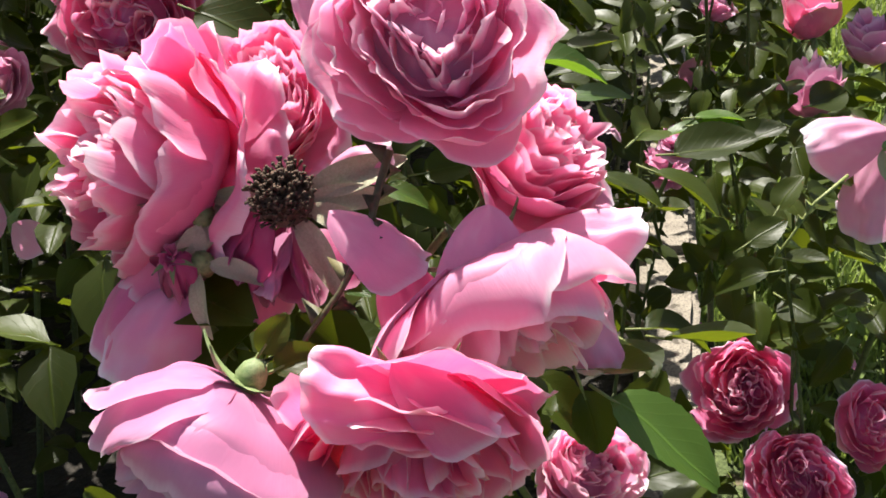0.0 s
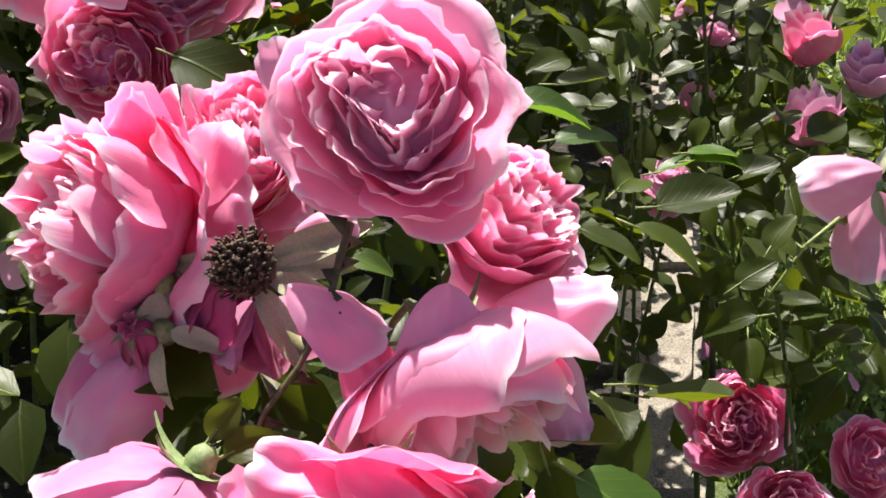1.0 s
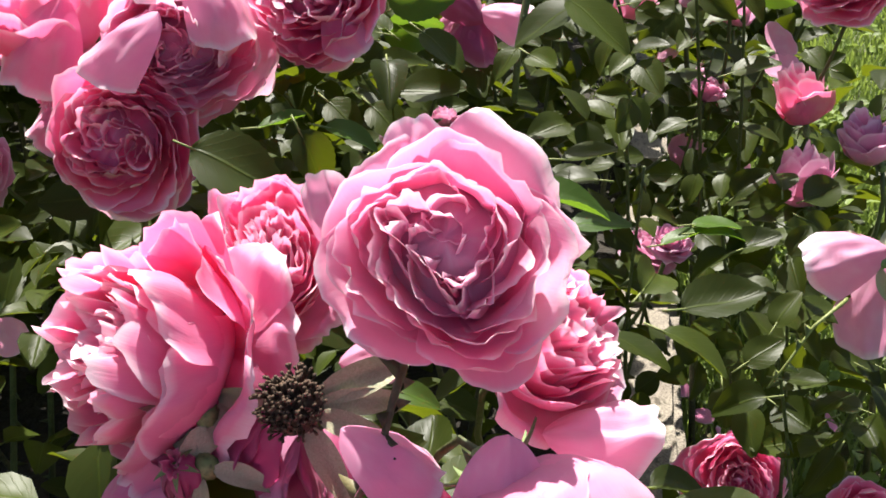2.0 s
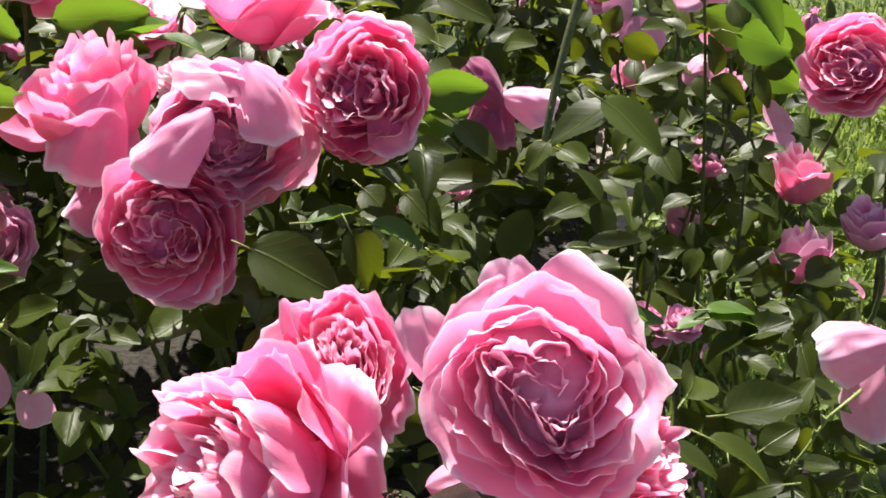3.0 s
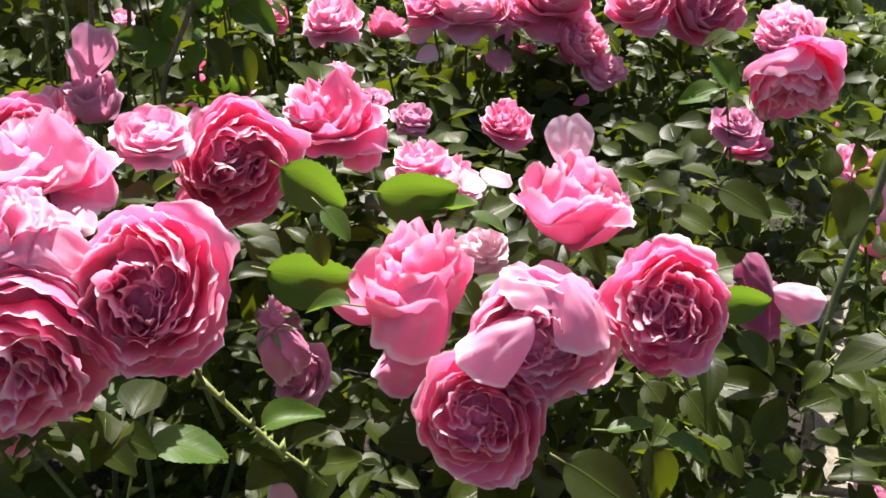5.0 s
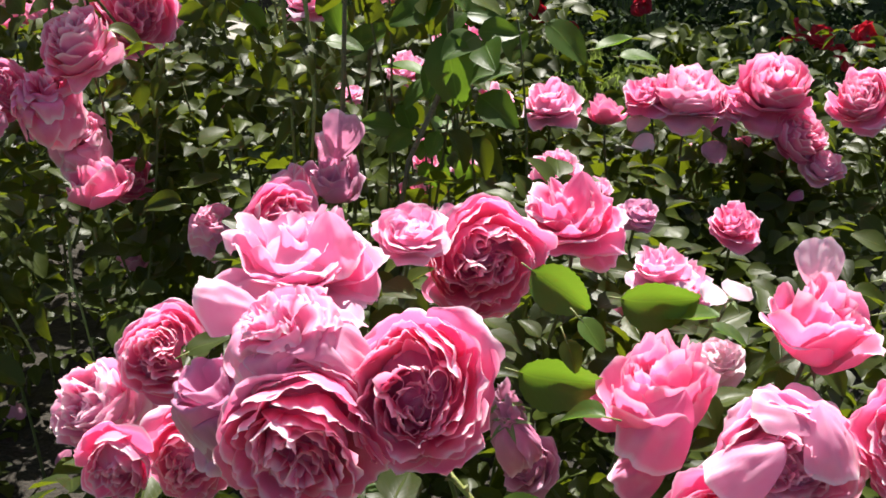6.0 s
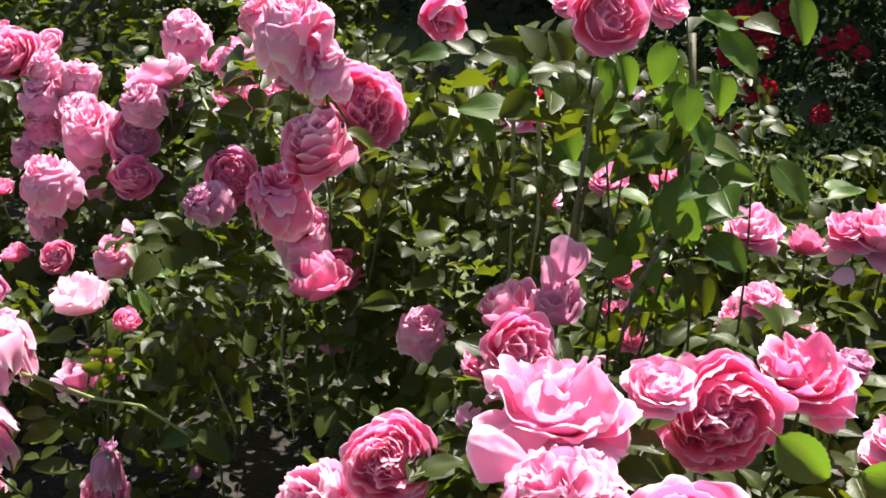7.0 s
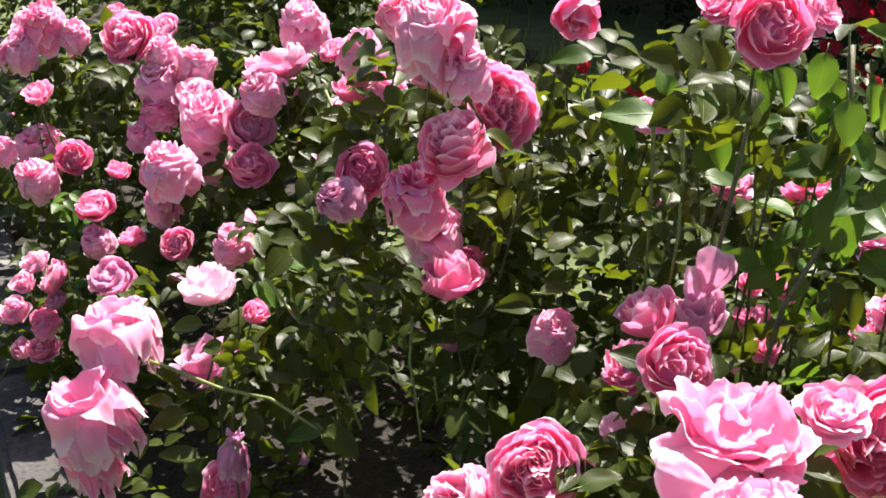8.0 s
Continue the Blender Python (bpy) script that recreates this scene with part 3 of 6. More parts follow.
def dry_calyx(x, y, z, ax, ay, az, size, label="bare rose calyx with pale pointed sepals"):
    """What is left of a dropped rose: a green cup with long pale sepals on its stalk."""
    axis = Vector((ax, ay, az)).normalized()
    head = tagged(new("bare_calyx"), label, "rose calyx", "roses on the bushes")
    head.matrix_world = Matrix.Translation((x, y, z)) @ axis.to_track_quat("Z", "Y").to_matrix().to_4x4()
    v, f = tube([(0, 0, -0.010), (0, 0, -0.006), (0, 0, 0.0), (0, 0, 0.003)], [0.002, 0.005, 0.0055, 0.002], 10)
    part("cup", mesh_of("cup", v, f, CALYX), head, "small green cup")
    sv, sf, su = leaf_shape(1, 0.5, 0.30, 10, False, 0.20)
    me = mesh_of("sepal", sv, sf, SEPAL, su)
    for k in range(5):
        ob = part("sepal", me, head)
        ob.matrix_world = head.matrix_world @ pose(0, 0, 0, 0, 0, 72 * k + 11 * (k % 2)) @ pose(0.004, 0, 0, 8 * k - 16, 10 - 9 * (k % 3), 0) @ Matrix.Diagonal((size, size, size, 1))
    pts = bend(head.matrix_world @ Vector((0, 0, -0.009)), (x + 0.01, y + 0.05, z - 0.08), 0.01)
    v, f = tube([head.matrix_world.inverted() @ p for p in pts], [0.0014] * 7, 6)
    part("stalk", mesh_of("stalk", v, f, CALYX), head, "thin stalk")
    return head


def free(p):
    """Leaves keep clear of the flower heads and of the open side that they face."""
    open_side = Vector((0.0, -0.74, 0.67))
    for c, d in FLOWERS:
        q = p - c
        along = min(max(q.dot(open_side), 0.0), 0.40)
        if (q - open_side * along).length < 0.50 * d + 0.022:
            return False
    return True


def shoot(bush, x, y, z, height=0.30, size=0.042, mat=None):
    """A tall young shoot: a cane with compound leaves all the way up, its tip at x, y, z."""
    rng = random.Random(int(abs(x * 7919 + y * 104729)))
    root = (x + rng.uniform(-0.08, 0.08), y + rng.uniform(0.0, 0.10), max(0.05, z - height - 0.25))
    pts = bend(root, (x, y, z), 0.05, 11)
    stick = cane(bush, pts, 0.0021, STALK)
    spots = [Vector(p) + Vector((rng.uniform(-0.012, 0.012), rng.uniform(-0.012, 0.012), 0)) for p in pts[4:] if free(Vector(p))]
    if not spots:
        return stick
    ob = scatter_leaves("shoot_leaves", stick, spots, rng, mat or (YOUNG_LIT if rng.random() < 0.5 else LEAF), (0.8 * size, 1.15 * size), 5, 8, 0.55)
    ob["label"] = "fresh yellow-green leaves on a tall shoot"
    return stick


def scatter_leaves(name, bush, centres, rng, mat, size=(0.029, 0.050), sprays=5, coarse=5, up=1.0, cols=5):
    """One mesh of compound leaves, one spray at each centre."""
    tv, tf, tu = leaf_shape(1, 0.35, 0.20, coarse, False, 0.40, cols)
    tv, tu = np.array(tv), np.array(tu)
    tf = np.array(tf)
    allv, allf, allu, count = [], [], [], 0
    for c in centres:
        way = Vector((rng.gauss(0, 1), rng.gauss(0, 1) - 0.35, rng.gauss(-0.05, 0.35))).normalized()
        n = Vector((rng.gauss(0, 0.42), rng.gauss(-0.42, 0.45), up)).normalized()
        fr = frame_of(way, n)
        ln = rng.uniform(*size)
        spots = [(1.15 * ln, 0, 0), (0.75 * ln, 1, 62), (0.75 * ln, -1, -62), (0.0, 1, 72), (0.0, -1, -72)][:sprays]
        for d, side, ang in spots:
            k = ln * (1.0 if side == 0 else rng.uniform(0.72, 0.95))
            m = Matrix.Translation(c) @ fr @ Matrix.Translation((d, 0, rng.uniform(-0.004, 0.004))) @ pose(0, 0, 0, rng.uniform(-28, 28), rng.uniform(-22, 22), ang + rng.uniform(-15, 15))
            mm = np.array(m)
            allv.append(tv * k @ mm[:3, :3].T + mm[:3, 3])
            allf.append(tf + count)
            allu.append(tu)
            count += len(tv)
    me = mesh_of(name, np.concatenate(allv).tolist(), np.concatenate(allf).tolist(), mat, np.concatenate(allu))
    ob = part(name, me, bush, "dense glossy dark green rose leaves")
    return tagged(ob, kind="stuff")


def cane(bush, pts, thick=0.004, mat=None, thorns=True):
    """A bent rose cane with small thorns."""
    v, f = tube(pts, [thick * (1 - 0.45 * k / (len(pts) - 1)) for k in range(len(pts))], 7)
    if thorns:
        rng = random.Random(len(bush.children))
        for k in range(len(pts) - 1):
            a, b = Vector(pts[k]), Vector(pts[k + 1])
            for s in (0.2, 0.6):
                d = (b - a).normalized()
                o = d.orthogonal()
                o.rotate(Matrix.Rotation(rng.uniform(0, 6.28), 3, d))
                p = a.lerp(b, s)
                n = len(v)
                v += [p + d * 0.003 + o * thick * 0.6, p - d * 0.004 + o * thick * 0.6, p + d.cross(o) * 0.0015 + o * thick * 0.6, p + o * (thick + 0.006) - d * 0.003]
                f += [(n, n + 2, n + 3), (n + 2, n + 1, n + 3), (n + 1, n, n + 3)]
    return part("cane", mesh_of("cane", v, f, mat or STEM), bush, "thorny green cane")


def bend(a, b, sag=0.03, n=7):
    a, b = Vector(a), Vector(b)
    mid = (a + b) / 2 + Vector((0.015, 0.02, sag))
    return [a * (1 - s) ** 2 + mid * 2 * s * (1 - s) + b * s * s for s in [k / (n - 1) for k in range(n)]]

# ---------------------------------------------------------------- ground
lawn = new("ground", mesh_of("ground", [(-60, -60, 0), (60, -60, 0), (60, 80, 0), (-60, 80, 0)], [(0, 1, 2, 3)], LAWN))
tagged(lawn, "sunlit lawn with short green grass", "lawn", kind="structure")
bed_pts = [(-1.5, 1.31), (0.02, 0.24), (0.10, 0.55), (0.21, 1.0), (0.29, 1.45), (0.45, 2.3), (0.48, 2.62), (-0.8, 2.66), (-1.0, 2.44), (-1.6, 2.46), (-1.75, 4.35), (-3.35, 4.4), (-3.35, 2.97), (-2.08, 1.85)]
bm = bmesh.new()
bm.faces.new([bm.verts.new((x, y, 0.03)) for x, y in bed_pts])
bmesh.ops.triangulate(bm, faces=bm.faces)
for _ in range(4):
    bmesh.ops.subdivide_edges(bm, edges=bm.edges, cuts=1, use_grid_fill=True)
    bmesh.ops.triangulate(bm, faces=bm.faces)
for v in bm.verts:
    v.co.z += 0.018 * noise.noise(v.co * 9) + 0.012 * noise.noise(v.co * 31)
me = bpy.data.meshes.new("bed_soil")
bm.to_mesh(me)
bm.free()
me.materials.append(SOIL)
tagged(new("flower_bed", me), "dark crumbly soil of the rose bed under the bushes", "flower bed", kind="structure")


def kerb(points, width, height, mat, label, stone_len=0.5):
    """A kerb of separate worn stones laid end to end along a line."""
    run = tagged(new("kerb"), label, "kerb", kind="structure")
    rng = random.Random(len(points))
    for a, b in zip(points, points[1:]):
        a, b = Vector((*a, 0)), Vector((*b, 0))
        count = max(1, round((b - a).length / stone_len))
        for k in range(count):
            p, q = a.lerp(b, k / count), a.lerp(b, (k + 1) / count)
            d = q - p
            bm = bmesh.new()
            bmesh.ops.create_cube(bm, size=1.0)
            bmesh.ops.scale(bm, vec=(d.length - 0.006, width, height + 0.1), verts=bm.verts)
            bmesh.ops.bevel(bm, geom=bm.edges, offset=0.012, segments=2, affect="EDGES")
            long_edges = [e for e in bm.edges if e.calc_length() > 0.2]
            bmesh.ops.subdivide_edges(bm, edges=long_edges, cuts=14, use_grid_fill=True)
            for v in bm.verts:
                w = noise.noise(v.co * 18 + Vector((k * 3.1, 0, 0)))
                v.co += Vector((0, 0.005 * w, 0.005 * noise.noise(v.co * 13 + Vector((k * 7.7, 5, 0)))))
            me = bpy.data.meshes.new("kerbstone")
            bm.to_mesh(me)
            bm.free()
            me.materials.append(mat)
            ob = part("kerbstone", me, run)
            ob.matrix_world = Matrix.Translation((p + q) / 2 + Vector((0, 0, (height - 0.1) / 2 + rng.uniform(-0.004, 0.004)))) @ pose(0, 0, 0, 0, 0, math.degrees(math.atan2(d.y, d.x)))
    return run


kerb([(-3.40, 2.95), (-2.10, 1.80), (-1.52, 1.265), (0.02, 0.16)], 0.13, 0.10, KERB, "rough grey concrete kerb along the rose bed")
kerb([(0.04, 0.26), (0.215, 1.0), (0.30, 1.45), (0.46, 2.3), (0.54, 2.8)], 0.075, 0.08, STONE, "pale weathered stone kerb between bed and lawn", 0.45)

# low palisade of weathered posts with a pale top board
palisade = tagged(new("palisade"), "low weathered grey wooden palisade with pale top", "palisade", kind="structure")
for k in range(15):
    a = -0.9 + 1.5 * k / 14
    x, y = -1.62 + 0.46 * k / 14, 2.99 + 0.16 * (1 - k / 14) ** 2
    bm = bmesh.new()
    bmesh.ops.create_cone(bm, segments=10, radius1=0.017, radius2=0.016, depth=0.36, cap_ends=True)
    for v in bm.verts:
        v.co += Vector((0.002, 0.002, 0.006)) * noise.noise(v.co * 20 + Vector((k, 0, 0)))
    me = bpy.data.meshes.new("post")
    bm.to_mesh(me)
    bm.free()
    me.materials.append(WOOD)
    ob = part("post", me, palisade)
    ob.matrix_world = pose(x, y, 0.07)
pts = [(-1.64 + 0.50 * k / 10, 3.02 + 0.17 * (1 - k / 10) ** 2) for k in range(11)]
verts, faces = [], []
for x, y in pts:
    verts += [(x, y - 0.05, 0.25), (x, y + 0.09, 0.25), (x, y + 0.09, 0.27), (x, y - 0.05, 0.27)]
for k in range(10):
    for s in range(4):
        t = (s + 1) % 4
        faces.append((4 * k + s, 4 * k + t, 4 * k + 4 + t, 4 * k + 4 + s))
faces += [(0, 1, 2, 3), (43, 42, 41, 40)]
part("top_board", mesh_of("top_board", verts, faces, WOOD, smooth=False), palisade, "pale sun-bleached top board")


# ---------------------------------------------------------------- bushes
near_bush = tagged(new("rose_bush"), "dense rose bush with pink blooms and dark glossy leaves", "rose bush", "rose bushes")
far_bush = tagged(new("rose_bush"), "rose bush crowded with clusters of pink blooms", "rose bush", "rose bushes")
back_bush = tagged(new("rose_bush"), "rose bush with buds and tall leafy shoots", "rose bush", "rose bushes")

rose_a = bloom("full", 0.001, 0.441, 0.768, 0.084, -0.10, -0.73, 0.68, "large full-blown pink rose with quartered pale-edged petals", "pale", spin=40)
rose_b = bloom("blowsy", -0.117, 0.470, 0.714, 0.088, -0.76, -0.50, 0.42, "large overblown pink rose with layered drooping petals", squash=1.1)
bloom("blowsy", -0.077, 0.569, 0.693, 0.071, 0.12, -0.49, 0.86, "ruffled pink rose beside a larger bloom")
bloom("full", 0.046, 0.485, 0.696, 0.078, 0.75, -0.30, 0.60, "deep pink rose half hidden under a larger bloom")
rose_k = bloom("cup", 0.021, 0.396, 0.668, 0.096, 0.36, -0.66, -0.66, "overblown pale pink rose with broad drooping outer petals", "pale")
rose_n = bloom("full", -0.012, 0.327, 0.663, 0.078, 0.05, -0.88, -0.47, "full pink rose nodding down with layered petals")
# lilac rose; its mauve also darkens it for the shade of blooms above
rose_o = bloom("cup", -0.081, 0.337, 0.664, 0.085, -0.52, -0.42, -0.74, "soft lilac-pink rose with one broad smooth outer petal", "mauve")
spent = dry_calyx(0.297, 0.752, 0.555, -0.40, -0.70, 0.45, 0.024, "spent rose calyx with its last two pale pink petals")
extra_petal(spent, 0.273, 0.752, 0.563, 0.058, -1.00, 0.00, -0.15, 0.00, -0.60, 0.80)
extra_petal(spent, 0.294, 0.752, 0.515, 0.066, -0.20, -0.30, -0.90, -0.50, -0.70, 0.40)
FLOWERS.append((Vector((0.283, 0.752, 0.535)), 0.071))
bloom("blowsy", 0.235, 0.825, 0.308, 0.079, -0.09, -0.78, 0.61, "pink rose low in the shade near the grass")
bloom("blowsy", 0.258, 0.736, 0.288, 0.071, -0.07, -0.69, 0.72, "pink rose low in the shade near the grass")
bloom("full", 0.334, 0.793, 0.288, 0.065, -0.08, -0.75, 0.65, "pink rose low in the shade near the grass", fine=False)
bloom("full", 0.063, 0.486, 0.518, 0.054, 0.15, -0.49, 0.86, "peach-pink rose behind a bright leaf", "pale")
bloom("half", 0.337, 1.043, 0.548, 0.056, 0.02, 0.55, 0.83, "half-open deep pink rose cup", fine=False, squash=1.5)
bloom("half", 0.322, 0.982, 0.501, 0.055, -0.05, 0.50, 0.86, "faded mauve-pink half-open rose", "mauve", fine=False, squash=1.5)
bloom("half", 0.259, 1.132, 0.459, 0.040, 0.90, -0.10, 0.25, "faded mauve rose deep among the leaves", "mauve", fine=False, squash=1.4)
bloom("open", 0.201, 1.002, 0.434, 0.047, 0.28, -0.10, 0.96, "faded mauve rose deep among the leaves", "mauve", fine=False)
bloom("half", 0.345, 0.906, 0.570, 0.050, -0.30, 0.30, 0.90, "faded mauve rose deep among the leaves", "mauve", fine=False, squash=1.3)
bloom("full", -0.180, 0.736, 0.684, 0.082, -0.05, -0.93, 0.36, "deep pink rose with a dense cupped centre")
rose_d = bloom("blowsy", -0.139, 0.772, 0.727, 0.092, 0.03, -0.92, 0.40, "overblown pale pink rose with broad curled outer petals", "pale")
rose_e = bloom("blowsy", -0.059, 0.778, 0.757, 0.078, -0.12, -0.82, 0.56, "full-blown pink rose with tightly packed ruffled petals")
rose_f = bloom("half", -0.236, 0.826, 0.735, 0.098, -0.12, -0.10, 0.98, "pink rose opening upward with dark lower petals", squash=1.05)
rose_g = bloom("half", -0.121, 0.886, 0.780, 0.090, 0.14, -0.06, 0.98, "half-open pink rose cup with one raised petal", squash=1.0)
rose_h = bloom("open", -0.238, 0.844, 0.671, 0.043, -0.44, -0.89, 0.10, "small pale pink rose under a larger bloom", "pale", fine=False)
bloom("open", -0.188, 0.949, 0.701, 0.045, -0.16, -0.33, 0.93, "small pale rose with creased petals", "sunlit_pale", fine=False)
bloom("open", -0.231, 1.071, 0.706, 0.069, -0.23, -0.05, 0.97, "pale pink rose with flat creased petals", "pale", fine=False)
bloom("open", -0.080, 1.006, 0.715, 0.050, 0.33, -0.35, 0.88, "pale pink rose behind a half-open bloom", "pale", fine=False)
rose_w = bloom("wilted", 0.053, 0.966, 0.665, 0.066, 0.57, -0.57, 0.59, "withered purple-pink rose with folded petals", "mauve", fine=False)
bloom("full", 0.339, 0.976, 0.680, 0.076, -0.41, -0.70, 0.59, "pink rose at the edge of the lawn")
bloom("wilted", 0.490, 1.448, 0.564, 0.059, 0.12, -0.01, 0.99, "withered pink rose over the lawn", "mauve", fine=False)
bloom("open", 0.185, 1.244, 0.667, 0.051, 0.08, -0.42, 0.90, "pale pink rose behind a thick cane", "pale", fine=False)
bloom("remnant", 0.213, 1.179, 0.662, 0.078, 0.30, -0.60, 0.40, "pale pink rose with drooping petals", "pale", fine=False)
rose_y = bloom("remnant", 0.274, 1.243, 0.680, 0.074, -0.20, -0.50, 0.60, "pale pink rose dropping its petals over the lawn edge", "pale", fine=False)
bloom("half", 0.236, 1.291, 0.554, 0.053, 0.12, 0.15, 0.98, "small half-open pale rose", "pale", fine=False)
bloom("half", 0.352, 1.323, 0.527, 0.047, 0.12, 0.15, 0.98, "faded small rose among leaves", "mauve", fine=False)
bloom("open", 0.086, 1.305, 0.657, 0.047, -0.02, -0.19, 0.98, "pink rose further back in the bush", fine=False)
bloom("remnant", 0.330, 1.113, 0.566, 0.058, 0.10, -0.50, 0.70, "last pale petals of a rose further back in the bush", "pale", fine=False)
bloom("half", 0.023, 1.023, 0.560, 0.028, 0.01, 0.16, 0.99, "small half-open rose deep among leaves", "mauve", fine=False)
bloom("half", 0.267, 1.100, 0.536, 0.034, 0.23, 0.10, 0.96, "faded mauve rose deep among the leaves", "mauve", fine=False)
bloom("open", 0.186, 0.868, 0.515, 0.032, 0.23, -0.19, 0.96, "faded mauve rose deep among the leaves", "mauve", fine=False)
bloom("wilted", -0.354, 0.899, 0.649, 0.074, -0.29, -0.26, 0.92, "withered mauve rose with hanging folded petals", "mauve", fine=False)
bloom("open", -0.335, 0.922, 0.589, 0.054, -0.31, -0.67, 0.68, "faded mauve rose in the shade", "mauve", fine=False)
bloom("remnant", -0.318, 0.825, 0.512, 0.062, -0.10, -0.95, 0.25, "last pale pink petal on a spent rose", "pale", fine=False)
bloom("blowsy", -0.380, 0.693, 0.794, 0.097, 0.13, -0.87, 0.47, "full-blown pink rose with tightly packed ruffled petals", spin=75)
bloom("blowsy", -0.447, 0.649, 0.769, 0.096, 0.17, -0.98, 0.05, "full pink rose nodding down with layered petals")
rose_l = bloom("hooded", -0.512, 0.690, 0.765, 0.070, -0.30, -0.20, 0.90, "faded lavender-pink rose with limp crumpled petals", "mauve", squash=1.25)
rose_t = bloom("open", -0.496, 0.820, 0.820, 0.106, 0.11, 0.02, 0.99, "wide open pink rose with pale translucent petals", "pale")
bloom("globe", -0.470, 0.696, 0.821, 0.078, -0.26, -0.34, 0.90, "fading lavender-pink rose with crumpled petals", "pale")
bloom("full", -0.691, 0.971, 0.619, 0.090, 0.05, -0.76, 0.65, "full-blown pink rose with tightly packed ruffled petals")
bloom("blowsy", -0.758, 0.953, 0.556, 0.088, -0.34, -0.70, 0.63, "pale pink rose with browned inner petals", "pale")
bloom("full", -0.576, 0.758, 0.666, 0.070, 0.10, -0.98, 0.18, "dark pink rose shaded under paler blooms")
bloom("full", -0.609, 0.706, 0.689, 0.054, 0.11, -0.99, -0.01, "dark pink rose shaded under paler blooms", fine=False)
bloom("blowsy", -0.391, 0.958, 0.762, 0.095, 0.23, -0.89, 0.40, "full-blown pink rose with tightly packed ruffled petals")
rose_s = bloom("open", -0.324, 1.073, 0.763, 0.088, 0.01, -0.03, 1.00, "pink rose with broad petals opening upward")
bloom("open", -0.436, 0.899, 0.810, 0.056, 0.16, -0.29, 0.94, "pale pink rose between larger blooms", "pale", fine=False)
rose_m = bloom("half", -0.594, 1.220, 0.704, 0.058, 0.20, -0.05, 0.96, "tall fading mauve rose with upright petals", "mauve", squash=1.5)
bloom("open", -0.431, 1.748, 0.631, 0.084, 0.05, -0.31, 0.95, "pale pink rose on a back shoot", "pale", fine=False)
bloom("half", -0.353, 1.755, 0.621, 0.065, -0.04, 0.31, 0.95, "half-open pink rose on an upright stalk", fine=False)
bloom("open", -0.295, 1.777, 0.648, 0.068, -0.18, -0.34, 0.92, "pink rose on a back shoot", fine=False)
bloom("blowsy", -0.237, 1.788, 0.652, 0.098, 0.08, -0.14, 0.99, "pale ruffled rose on a back shoot", "pale", fine=False)
bloom("open", -0.177, 1.792, 0.642, 0.052, 0.55, -0.36, 0.76, "pink rose on a back shoot", fine=False)
bloom("blowsy", -0.123, 1.812, 0.666, 0.106, -0.01, -0.32, 0.95, "full pink rose on a back shoot", fine=False)
bloom("full", -0.075, 1.786, 0.601, 0.084, 0.42, -0.58, 0.69, "pink rose on a back shoot", fine=False)
bloom("blowsy", 0.005, 1.825, 0.654, 0.081, -0.26, -0.48, 0.84, "pink rose on a back shoot", fine=False)
bloom("full", 0.096, 1.839, 0.654, 0.123, 0.17, -0.83, 0.54, "full-blown pink rose with tightly packed ruffled petals")
bloom("open", -0.037, 1.774, 0.565, 0.060, 0.32, -0.49, 0.81, "pale drooping rose on a back shoot", "pale", fine=False)
bloom("open", -0.514, 1.737, 0.634, 0.052, 0.05, -0.31, 0.95, "pink rose further back", fine=False)
bloom("half", -0.555, 1.750, 0.670, 0.060, -0.02, 0.14, 0.99, "half-open rose further back", fine=False)
bloom("remnant", -0.301, 1.751, 0.598, 0.056, -0.10, -0.71, 0.69, "single pale petals on a spent rose", "sunlit_pale", fine=False)
bloom("remnant", -0.181, 1.765, 0.590, 0.060, 0.35, -0.91, 0.24, "single mauve petals on a spent rose", "mauve", fine=False)
bloom("open", 0.063, 1.258, 0.700, 0.051, 0.16, -0.29, 0.94, "faded rose further back", "mauve", fine=False)
bloom("open", -0.171, 1.270, 0.682, 0.053, 0.16, -0.29, 0.94, "pink rose deep among leaves", fine=False)
bloom("open", -0.276, 1.304, 0.668, 0.043, 0.16, -0.29, 0.94, "faded rose deep among leaves", "mauve", fine=False)
bloom("half", -0.545, 1.432, 0.666, 0.030, -0.02, 0.14, 0.99, "small rose deep among leaves", fine=False)
bloom("open", -0.241, 1.010, 0.749, 0.055, 0.11, 0.02, 0.99, "pale pink rose with flat creased petals", "pale", fine=False)
bloom("remnant", -0.182, 0.965, 0.753, 0.050, 0.27, -0.34, 0.90, "last pale petals of a spent rose", "sunlit_pale", fine=False)
bloom("wilted", -0.372, 1.020, 0.585, 0.076, 0.10, -0.67, 0.73, "withered mauve rose in the shade", "mauve", fine=False)
bloom("full", -0.939, 1.466, 0.802, 0.113, 0.45, -0.78, 0.43, "full-blown pink rose with tightly packed ruffled petals")
bloom("blowsy", -0.936, 1.303, 0.802, 0.085, -0.22, -0.49, 0.84, "pink rose in a crowded cluster", squash=1.08, fine=False)
bloom("globe", -0.939, 1.341, 0.880, 0.061, -0.07, -0.23, 0.97, "pink rose in a crowded cluster", "pale", squash=1.17, fine=False)
bloom("globe", -0.982, 1.343, 0.917, 0.095, 0.06, -0.10, 0.90, "shaded pink rose in a crowded cluster", "pale", squash=1.22, fine=False)
bloom("globe", -1.070, 1.424, 0.908, 0.049, -0.13, -0.32, 0.94, "pink rose in a crowded cluster", squash=1.27, fine=False)
bloom("cup", -0.992, 1.376, 0.872, 0.063, -0.56, -0.84, 0.53, "shaded pink rose in a crowded cluster", "pale", squash=1.00, fine=False)
bloom("full", -1.083, 1.380, 0.700, 0.072, 0.41, -0.81, 0.43, "pink rose in a small hanging cluster", fine=False)
